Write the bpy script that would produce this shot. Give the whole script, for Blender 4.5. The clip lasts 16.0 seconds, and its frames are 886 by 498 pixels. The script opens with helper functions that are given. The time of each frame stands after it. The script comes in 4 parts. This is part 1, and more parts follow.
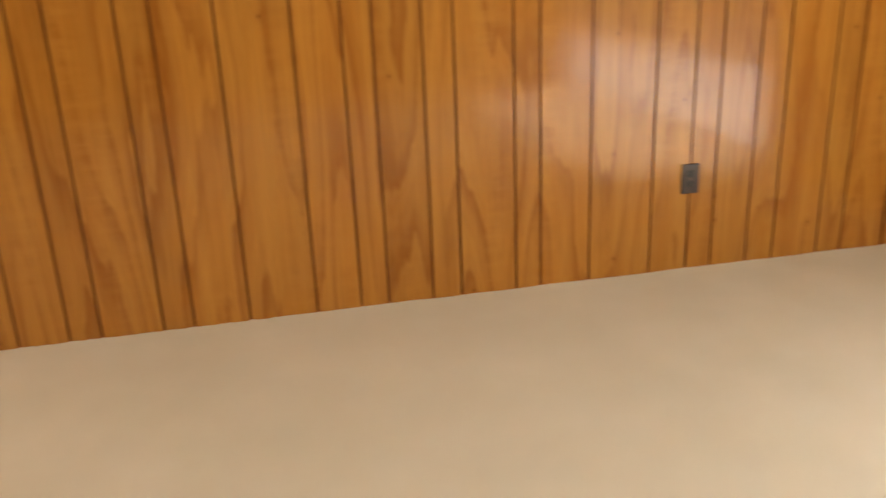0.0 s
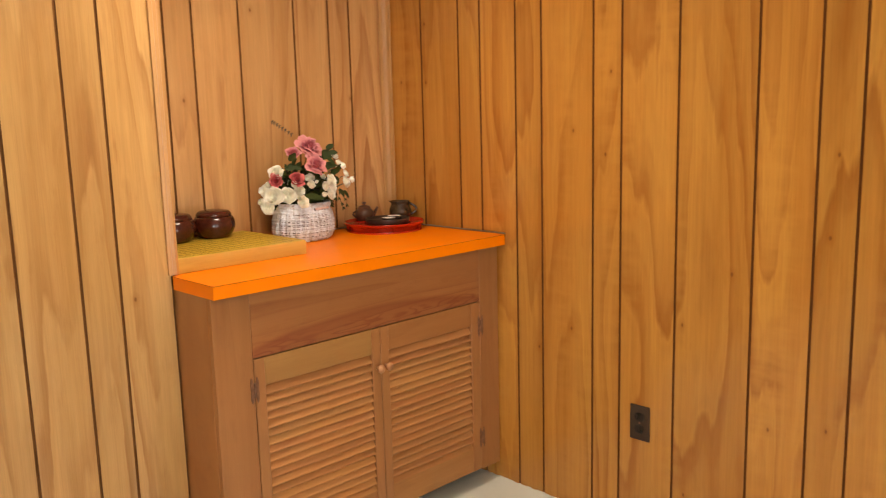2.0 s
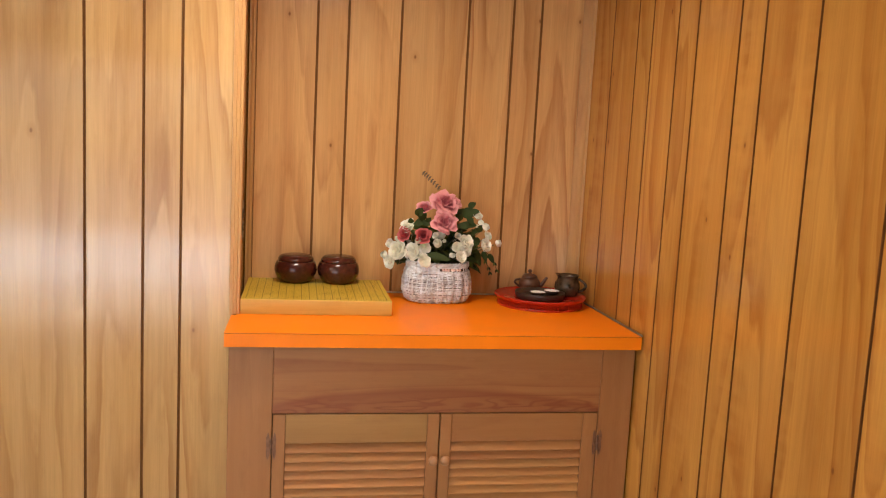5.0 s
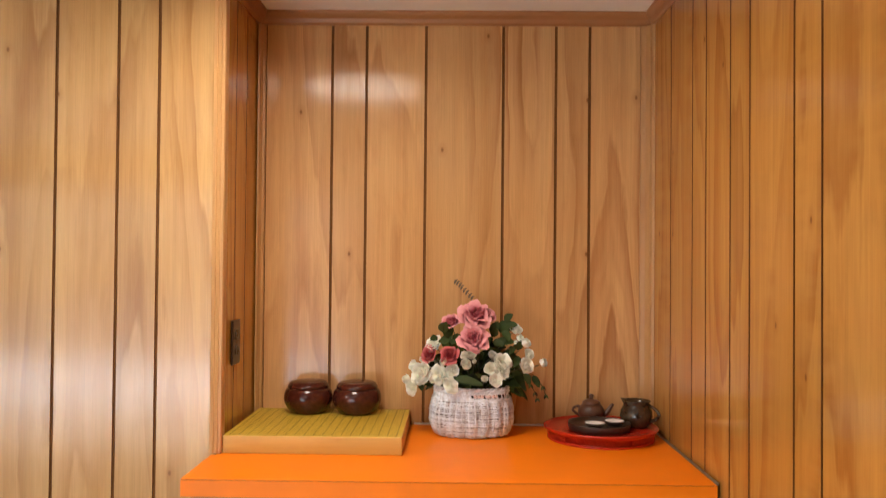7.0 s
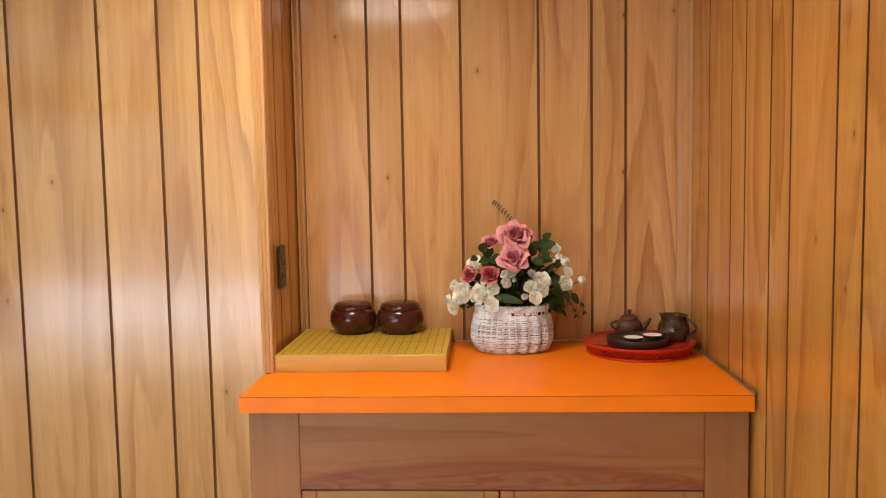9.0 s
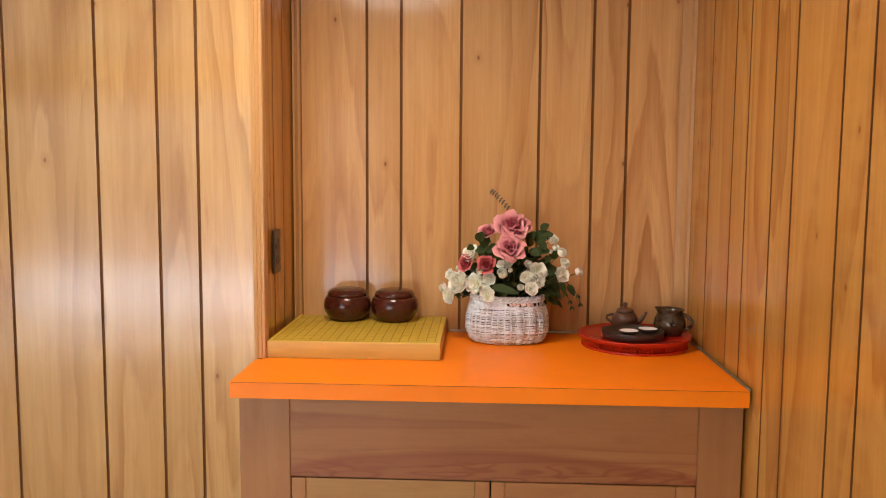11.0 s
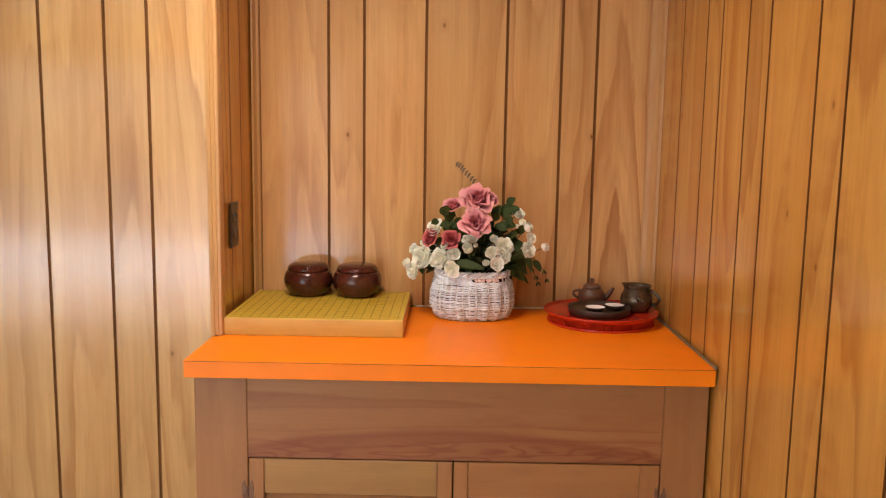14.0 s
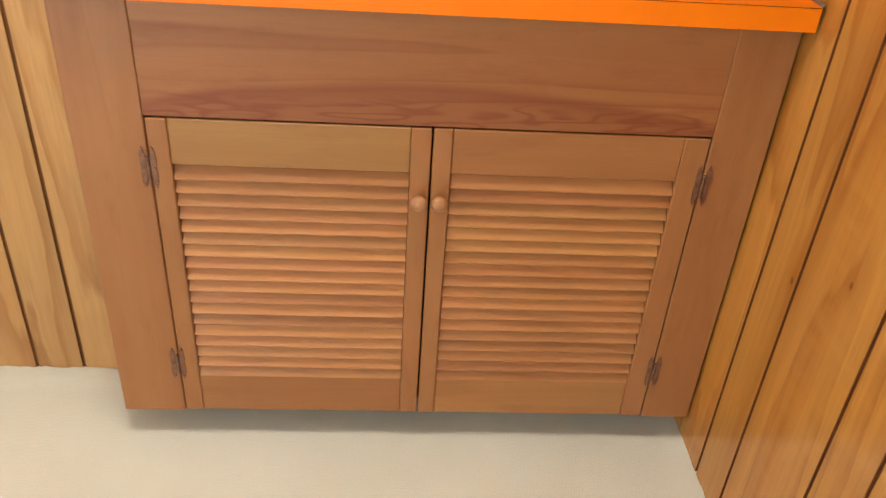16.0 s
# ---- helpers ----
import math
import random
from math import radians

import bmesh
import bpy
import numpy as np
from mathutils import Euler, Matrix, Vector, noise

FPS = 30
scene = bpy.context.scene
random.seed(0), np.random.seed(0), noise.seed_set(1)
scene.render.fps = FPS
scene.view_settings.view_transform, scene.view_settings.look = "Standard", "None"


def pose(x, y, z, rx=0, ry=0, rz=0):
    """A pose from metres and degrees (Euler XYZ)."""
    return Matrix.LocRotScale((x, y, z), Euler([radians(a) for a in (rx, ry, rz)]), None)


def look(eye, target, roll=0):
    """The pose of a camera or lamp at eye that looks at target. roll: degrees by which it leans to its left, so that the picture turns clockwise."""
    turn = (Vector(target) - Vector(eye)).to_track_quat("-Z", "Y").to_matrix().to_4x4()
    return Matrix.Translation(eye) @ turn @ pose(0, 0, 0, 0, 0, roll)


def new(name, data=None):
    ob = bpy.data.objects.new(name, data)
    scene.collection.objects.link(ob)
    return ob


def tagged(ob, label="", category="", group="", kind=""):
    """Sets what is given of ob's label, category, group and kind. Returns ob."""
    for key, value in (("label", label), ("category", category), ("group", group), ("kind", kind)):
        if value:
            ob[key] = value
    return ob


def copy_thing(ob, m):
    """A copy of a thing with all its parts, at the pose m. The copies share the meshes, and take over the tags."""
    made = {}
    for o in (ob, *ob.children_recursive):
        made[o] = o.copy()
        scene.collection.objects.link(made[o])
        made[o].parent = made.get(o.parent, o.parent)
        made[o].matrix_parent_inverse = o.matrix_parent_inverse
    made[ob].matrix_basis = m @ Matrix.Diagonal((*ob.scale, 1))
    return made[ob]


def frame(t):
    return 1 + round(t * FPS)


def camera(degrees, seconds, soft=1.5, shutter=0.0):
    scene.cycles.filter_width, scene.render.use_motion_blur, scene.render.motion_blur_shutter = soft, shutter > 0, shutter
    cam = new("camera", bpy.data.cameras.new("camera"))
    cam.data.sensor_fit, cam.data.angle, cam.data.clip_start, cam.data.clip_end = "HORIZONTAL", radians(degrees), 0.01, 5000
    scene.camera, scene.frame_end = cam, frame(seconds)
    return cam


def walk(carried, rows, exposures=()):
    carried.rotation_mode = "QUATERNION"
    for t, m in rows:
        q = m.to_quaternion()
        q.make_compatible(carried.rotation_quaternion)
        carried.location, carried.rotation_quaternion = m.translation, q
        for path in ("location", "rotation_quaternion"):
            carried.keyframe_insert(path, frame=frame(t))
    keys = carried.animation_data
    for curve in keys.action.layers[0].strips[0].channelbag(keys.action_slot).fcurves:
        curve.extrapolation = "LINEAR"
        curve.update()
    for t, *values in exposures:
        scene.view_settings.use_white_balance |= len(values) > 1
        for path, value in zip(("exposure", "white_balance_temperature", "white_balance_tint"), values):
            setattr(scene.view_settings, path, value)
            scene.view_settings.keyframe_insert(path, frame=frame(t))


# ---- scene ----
# ---- camera and its walk ----
cam = camera(56.9, 16.0, soft=1.05, shutter=0.28)
PATH = [
    (0, (-2.721, -2.831, 1.13), (-0.867, -3.214, 0.486), -2.4),
    (0.2, (-2.655, -2.762, 1.205), (-0.791, -2.961, 0.505), -1.3),
    (0.5, (-2.549, -2.736, 1.203), (-0.689, -2.498, 0.507), -2.1),
    (1, (-2.513, -2.511, 1.375), (-0.798, -1.72, 0.716), -3.5),
    (1.5, (-2.404, -2.545, 1.32), (-0.846, -1.364, 0.896), -3.3),
    (2, (-2.148, -2.657, 1.326), (-0.765, -1.248, 1.006), -1.5),
    (2.5, (-1.908, -2.804, 1.319), (-0.813, -1.167, 0.975), -2.1),
    (3, (-1.722, -2.954, 1.315), (-0.816, -1.205, 0.968), -2.3),
    (3.5, (-1.485, -3.02, 1.306), (-0.834, -1.151, 1.024), -0.9),
    (4, (-1.290, -3.065, 1.352), (-0.771, -1.158, 1.061), 0.3),
    (4.2, (-1.229, -3.051, 1.387), (-0.73, -1.136, 1.095), 1.3),
    (6.3, (-0.598, -2.567, 1.432), (-0.537, -0.575, 1.268), 2.3),
    (6.5, (-0.575, -2.542, 1.441), (-0.545, -0.549, 1.278), 2.0),
    (7, (-0.566, -2.514, 1.376), (-0.593, -0.515, 1.408), 0.5),
    (7.5, (-0.571, -2.539, 1.408), (-0.616, -0.543, 1.527), 0.2),
    (8, (-0.587, -2.555, 1.386), (-0.634, -0.561, 1.534), -0.9),
    (8.5, (-0.574, -2.565, 1.399), (-0.66, -0.567, 1.407), -1.1),
    (9, (-0.59, -2.55, 1.384), (-0.69, -0.56, 1.219), -1.0),
    (11.5, (-0.59, -2.53, 1.38), (-0.684, -0.542, 1.18), 0.9),
    (12, (-0.591, -2.529, 1.378), (-0.692, -0.543, 1.168), 1.3),
    (12.5, (-0.589, -2.524, 1.362), (-0.708, -0.538, 1.156), 0.9),
    (13, (-0.579, -2.519, 1.366), (-0.696, -0.535, 1.141), 0.4),
    (13.5, (-0.58, -2.507, 1.368), (-0.67, -0.524, 1.127), 0.6),
    (14, (-0.578, -2.473, 1.385), (-0.594, -0.49, 1.122), 0.9),
    (14.5, (-0.652, -2.37, 1.369), (-0.611, -0.39, 1.091), 1.1),
    (15, (-0.701, -2.298, 1.338), (-0.615, -0.358, 0.859), 1.3),
    (15.5, (-0.715, -2.173, 1.288), (-0.529, -0.4, 0.381), 2.1),
    (16, (-0.630, -1.948, 1.225), (-0.494, -0.269, 0.147), 4.1),
]
EXPOSURES = [(0.0, 0.92, 9100, 21), (0.6, 1.10, 8800, 20), (1.3, 1.40, 8100, 16), (2.0, 1.46, 7650, 14), (4.0, 1.42, 7050, 12), (6.5, 1.38, 6650, 12), (14.6, 1.40, 6650, 13), (15.0, 1.42, 6900, 12), (15.5, 1.54, 6950, 12), (16.0, 1.70, 6850, 11)]
walk(cam, [(t, look(eye, target, roll)) for t, eye, target, roll in PATH], EXPOSURES)

# ---- world and lights ----
world = bpy.data.worlds.new("world")
scene.world = world
world.use_nodes = True
wn = world.node_tree
sky = wn.nodes.new("ShaderNodeTexSky")
sky.sky_type, sky.sun_disc = "NISHITA", False
sky.sun_elevation, sky.sun_rotation = radians(62), radians(180)
wn.links.new(sky.outputs[0], wn.nodes["Background"].inputs[0])
wn.nodes["Background"].inputs[1].default_value = 0.1


def area_lamp(name, m, sx, sy, watts, colour, shape="DISK", spread=180):
    data = bpy.data.lights.new(name, "AREA")
    data.shape, data.size, data.energy, data.color = shape, sx, watts, colour
    data.spread = radians(spread)
    if shape in ("RECTANGLE", "ELLIPSE"):
        data.size_y = sy
    ob = new(name, data)
    ob.matrix_world = m
    return ob


WARM = (1.0, 0.925, 0.82)
# first lamp inferred from its reflection; second is an unseen added fill
LAMPS = [(-0.93, -1.10, 2.064, 4.4, 0.45), (-4.0, -3.6, 2.315, 14.0, 0.32)]
for lx, ly, lz, watts, wide in LAMPS:
    area_lamp("ceiling_lamp_light", pose(lx, ly, lz, 0, 0, 0), wide, wide, watts, WARM, spread=168 if lx > -2 else 180)
# daylight and sun through the glass door in the south wall
SKY_TINT = (0.64, 0.82, 1.0)
area_lamp("door_daylight", pose(-3.10, -5.60, 1.26, 90, 0, 0), 3.20, 1.42, 4.0, SKY_TINT, "RECTANGLE")
area_lamp("patio_daylight", pose(-3.10, -5.605, 0.30, 90, 0, 0), 3.20, 0.46, 13.2, SKY_TINT, "RECTANGLE")
sun_data = bpy.data.lights.new("sun", "SUN")
sun_data.energy, sun_data.angle, sun_data.color = 5.0, radians(0.5), (1.0, 0.97, 0.93)
new("sun", sun_data).matrix_world = pose(-3.2, -20.0, 20.0, 28, 0, 0)

# ---- helpers of this scene ----


def part(name, bm, material, parent=None, label="", smooth=False, loc=None, rz=0.0):
    me = bpy.data.meshes.new(name)
    bm.normal_update()
    bm.to_mesh(me)
    bm.free()
    for m in (material if isinstance(material, (list, tuple)) else [material]):
        me.materials.append(m)
    if smooth:
        me.polygons.foreach_set("use_smooth", [True] * len(me.polygons))
    ob = new(name, me)
    if loc is not None:
        ob.location = loc
    ob.rotation_euler = (0, 0, rz)
    if parent is not None:
        ob.parent = parent
    if label:
        ob["label"] = label
    return ob


def thing(name, at=(0, 0, 0), label="", category="", group="", kind="", rz=0.0):
    ob = new(name)
    ob.location = at
    ob.rotation_euler = (0, 0, rz)
    ob.empty_display_size = 0.05
    return tagged(ob, label, category, group, kind)


def add_box(bm, x0, x1, y0, y1, z0, z1, bevel=0.0, segs=1, mat=0):
    vs = [bm.verts.new((x, y, z)) for x in (x0, x1) for y in (y0, y1) for z in (z0, z1)]
    fs = []
    for a in ((0, 1, 3, 2), (4, 6, 7, 5), (0, 4, 5, 1), (2, 3, 7, 6), (0, 2, 6, 4), (1, 5, 7, 3)):
        f = bm.faces.new([vs[i] for i in a])
        f.material_index = mat
        fs.append(f)
    if bevel:
        es = list({e for f in fs for e in f.edges})
        out = bmesh.ops.bevel(bm, geom=es, offset=bevel, segments=segs, profile=0.5, affect="EDGES")
        for f in out["faces"]:
            f.material_index = mat
    return vs


def box_bm(*a, **k):
    bm = bmesh.new()
    add_box(bm, *a, **k)
    return bm


def lathe(bm, profile, n=40, centre=(0, 0, 0), sx=1.0, sy=1.0, mat=0):
    rings = []
    for r, z in profile:
        if r < 1e-5:
            rings.append([bm.verts.new((centre[0], centre[1], centre[2] + z))])
        else:
            rings.append([bm.verts.new((centre[0] + sx * r * math.cos(2 * math.pi * i / n), centre[1] + sy * r * math.sin(2 * math.pi * i / n), centre[2] + z)) for i in range(n)])
    for a, b in zip(rings, rings[1:]):
        for i in range(n):
            j = (i + 1) % n
            if len(a) == 1 and len(b) == 1:
                continue
            if len(a) == 1:
                f = bm.faces.new((a[0], b[j], b[i]))
            elif len(b) == 1:
                f = bm.faces.new((a[i], a[j], b[0]))
            else:
                f = bm.faces.new((a[i], a[j], b[j], b[i]))
            f.material_index = mat
    return bm


def tube(bm, pts, r, n=6, closed=False, taper=None, mat=0):
    pts = [Vector(p) for p in pts]
    rings = []
    for i, p in enumerate(pts):
        if closed:
            d = pts[(i + 1) % len(pts)] - pts[i - 1]
        else:
            d = pts[min(i + 1, len(pts) - 1)] - pts[max(i - 1, 0)]
        d = d.normalized() if d.length > 1e-9 else Vector((0, 0, 1))
        up = Vector((0, 0, 1)) if abs(d.z) < 0.9 else Vector((1, 0, 0))
        a = d.cross(up).normalized()
        b = a.cross(d)
        rr = r * (taper(i / max(1, len(pts) - 1)) if taper else 1.0)
        rings.append([bm.verts.new(p + a * (rr * math.cos(2 * math.pi * k / n)) + b * (rr * math.sin(2 * math.pi * k / n))) for k in range(n)])
    m = len(rings)
    for i in range(m if closed else m - 1):
        a, b = rings[i], rings[(i + 1) % m]
        for k in range(n):
            f = bm.faces.new((a[k], a[(k + 1) % n], b[(k + 1) % n], b[k]))
            f.material_index = mat
    if not closed:
        bm.faces.new(list(reversed(rings[0]))).material_index = mat
        bm.faces.new(rings[-1]).material_index = mat


def sweep(bm, profile, stations):
    """Closed profile of (out, up) pairs swept through stations of (origin, out direction)."""
    rings = [[bm.verts.new(Vector(o) + Vector(d) * u + Vector((0, 0, w))) for u, w in profile] for o, d in stations]
    n = len(profile)
    for a, b in zip(rings, rings[1:]):
        for k in range(n):
            bm.faces.new((a[k], a[(k + 1) % n], b[(k + 1) % n], b[k]))
    bm.faces.new(list(reversed(rings[0])))
    bm.faces.new(rings[-1])
    bmesh.ops.recalc_face_normals(bm, faces=bm.faces)


# ---- materials ----


class Nodes:
    def __init__(self, name):
        self.m = bpy.data.materials.new(name)
        self.m.use_nodes = True
        self.t = self.m.node_tree
        self.b = self.t.nodes["Principled BSDF"]

    def n(self, kind, op="", blend="", attribute=""):
        node = self.t.nodes.new("ShaderNode" + kind)
        if op:
            node.operation = op
        if blend:
            node.blend_type = blend
        if attribute:
            node.attribute_name = attribute
        return node

    def put(self, sock, v):
        if isinstance(v, bpy.types.NodeSocket):
            self.t.links.new(v, sock)
        elif isinstance(v, (tuple, list)) and len(v) == 3 and sock.type == "RGBA":
            sock.default_value = (*v, 1)
        else:
            sock.default_value = v

    def math(self, op, a, b=0.0, c=0.0):
        x = self.n("Math", op=op)
        for s, v in zip(x.inputs, (a, b, c)):
            self.put(s, v)
        return x.outputs[0]

    def vec(self, x, y, z):
        c = self.n("CombineXYZ")
        for s, v in zip(c.inputs, (x, y, z)):
            self.put(s, v)
        return c.outputs[0]

    def noise(self, vec, scale=1.0, detail=2.0, rough=0.5):
        x = self.n("TexNoise")
        self.put(x.inputs["Vector"], vec)
        x.inputs["Scale"].default_value, x.inputs["Detail"].default_value, x.inputs["Roughness"].default_value = scale, detail, rough
        return x.outputs[0]

    def ramp(self, fac, *stops):
        r = self.n("ValToRGB")
        self.put(r.inputs[0], fac)
        el = r.color_ramp.elements
        while len(el) < len(stops):
            el.new(0.5)
        for e, (p, c) in zip(el, stops):
            e.position = p
            e.color = (*c, 1) if isinstance(c, (tuple, list)) else (c, c, c, 1)
        return r.outputs[0]

    def mix(self, fac, a, b, blend="MIX"):
        x = self.n("MixRGB", blend=blend)
        for s, v in zip(x.inputs, (fac, a, b)):
            self.put(s, v)
        return x.outputs[0]

    def bump(self, h, strength, dist=0.002):
        x = self.n("Bump")
        self.put(x.inputs["Height"], h)
        x.inputs["Strength"].default_value, x.inputs["Distance"].default_value = strength, dist
        self.put(self.b.inputs["Normal"], x.outputs[0])

    def done(self, colour=None, rough=None, **more):
        if colour is not None:
            self.put(self.b.inputs["Base Color"], colour)
        if rough is not None:
            self.put(self.b.inputs["Roughness"], rough)
        for k, v in more.items():
            self.put(self.b.inputs[k.replace("_", " ")], v)
        return self.m


def wood(name, light, mid, dark, rough=0.3, grain="Z", arch=55.0, rise=1.5, warp=1.1, rings=1.0, contrast=0.5, specks=0.5, vary=0.16, spec=0.5, fine_rings=0.20, hue=0.0, stripe=0.0):
    g = Nodes(name)
    tc = g.n("TexCoord")
    sep = g.n("SeparateXYZ")
    g.put(sep.inputs[0], tc.outputs["Object"])
    rnd = g.n("ObjectInfo").outputs["Random"]
    across, along = (sep.outputs[0], sep.outputs[2]) if grain == "Z" else (sep.outputs[2], sep.outputs[0])
    off = g.math("MULTIPLY", rnd, 41.0)
    u = g.math("ADD", across, g.math("MULTIPLY", g.math("SUBTRACT", rnd, 0.5), 0.10))
    a = g.math("ADD", along, off)
    dep = g.math("MULTIPLY", sep.outputs[1], 6.0)
    w1 = g.noise(g.vec(g.math("MULTIPLY", u, 7.0), dep, g.math("MULTIPLY", a, 0.55)), 1.0, 3.0, 0.50)
    para = g.math("MULTIPLY", g.math("MULTIPLY", u, u), arch)
    ring = g.math("ADD", g.math("ADD", para, g.math("MULTIPLY", a, rise)), g.math("MULTIPLY", w1, warp * 2.0))
    shiver = g.noise(g.vec(g.math("MULTIPLY", u, 30.0), off, g.math("MULTIPLY", a, 2.5)), 1.0, 3.0)
    saw = g.math("FRACT", g.math("ADD", g.math("MULTIPLY", ring, rings), g.math("MULTIPLY", shiver, 0.30)))
    band = g.math("MULTIPLY", g.math("POWER", saw, 5.0), g.ramp(saw, (0.94, 1.0), (1.0, 0.0)))
    w2 = g.noise(g.vec(g.math("MULTIPLY", u, 9.0), off, g.math("MULTIPLY", a, 0.8)), 1.0, 2.0)
    mask = g.ramp(w2, (0.30, 0.05), (0.62, 1.0))
    streak = g.noise(g.vec(g.math("MULTIPLY", u, 15.0), dep, g.math("MULTIPLY", a, 0.45)), 1.0, 4.0, 0.6)
    fine = g.noise(g.vec(g.math("MULTIPLY", u, 330.0), dep, g.math("MULTIPLY", a, 9.0)), 1.0, 3.0, 0.6)
    blot = g.noise(g.vec(g.math("MULTIPLY", u, 4.0), off, g.math("MULTIPLY", a, 2.2)), 1.0, 2.0)
    c = g.mix(g.ramp(streak, (0.36, 0.0), (0.64, 1.0)), light, mid)
    c = g.mix(g.math("MULTIPLY", g.math("MULTIPLY", band, mask), contrast), c, dark)
    c = g.mix(g.math("MULTIPLY", g.ramp(blot, (0.45, 0.0), (0.75, 1.0)), 0.34), c, mid)
    thin = g.math("POWER", g.math("MULTIPLY_ADD", g.math("SINE", g.math("MULTIPLY", ring, 6.2832 * rings * 4.0)), 0.5, 0.5), 2.0)
    faint = g.ramp(g.noise(g.vec(g.math("MULTIPLY", u, 12.0), off, g.math("MULTIPLY", a, 1.7)), 1.0, 2.0), (0.42, 0.0), (0.70, 1.0))
    c = g.mix(g.math("MULTIPLY", g.math("MULTIPLY", thin, faint), contrast * fine_rings), c, dark)
    fleck = g.noise(g.vec(g.math("MULTIPLY", u, 26.0), dep, g.math("MULTIPLY", a, 7.0)), 1.0, 5.0, 0.7)
    c = g.mix(g.math("MULTIPLY", g.ramp(fleck, (0.52, 0.0), (0.74, 1.0)), 0.32), c, dark)
    c = g.mix(0.35, c, g.ramp(fine, (0.25, 0.84), (0.7, 1.06)), "MULTIPLY")
    tone = g.math("MULTIPLY_ADD", g.math("FRACT", g.math("MULTIPLY", rnd, 7.31)), vary, 1.0 - vary / 2)
    c = g.mix(1.0, c, g.vec(tone, tone, tone), "MULTIPLY")
    if stripe:
        bend = g.math("ADD", g.math("MULTIPLY", g.math("SUBTRACT", w1, 0.5), 0.10), g.math("MULTIPLY", g.math("MULTIPLY", sep.outputs[0], sep.outputs[0]), 0.28))
        low = g.ramp(g.math("ADD", g.math("ADD", across, bend), 0.5), (0.455, 0.55), (0.478, 1.0), (0.492, 0.0))
        c = g.mix(g.math("MULTIPLY", low, stripe), c, dark)
        knot = g.noise(g.vec(g.math("MULTIPLY", along, 7.0), off, g.math("MULTIPLY", across, 42.0)), 1.0, 1.0)
        oval = g.math("POWER", g.math("MULTIPLY_ADD", g.math("SINE", g.math("MULTIPLY", knot, 34.0)), 0.5, 0.5), 3.0)
        zone = g.ramp(g.math("ADD", across, 0.5), (0.405, 1.0), (0.436, 0.9), (0.452, 0.0))
        c = g.mix(g.math("MULTIPLY", g.math("MULTIPLY", oval, zone), 0.75), c, dark)
    if hue:
        shift = g.math("MULTIPLY", g.math("FRACT", g.math("MULTIPLY", rnd, 3.77)), hue)
        c = g.mix(shift, c, g.mix(1.0, c, (1.10, 1.22, 1.05), "MULTIPLY"))
    if specks:
        vo = g.n("TexVoronoi")
        g.put(vo.inputs["Vector"], g.vec(g.math("MULTIPLY", u, 8.0), off, g.math("MULTIPLY", a, 4.6)))
        vo.inputs["Scale"].default_value = 1.0
        dot = g.ramp(vo.outputs["Distance"], (0.014, 1.0), (0.040, 0.0))
        sp = g.n("SeparateXYZ")
        g.put(sp.inputs[0], vo.outputs["Color"])
        pick = g.math("GREATER_THAN", sp.outputs[0], 0.62)
        c = g.mix(g.math("MULTIPLY", g.math("MULTIPLY", dot, pick), specks), c, (0.13, 0.048, 0.016))
    r = g.math("MULTIPLY_ADD", g.math("SUBTRACT", fine, 0.5), 0.10, rough)
    g.bump(g.math("ADD", fine, g.math("MULTIPLY", w2, 0.6)), 0.10, 0.0012)
    return g.done(c, r, Specular_IOR_Level=spec)


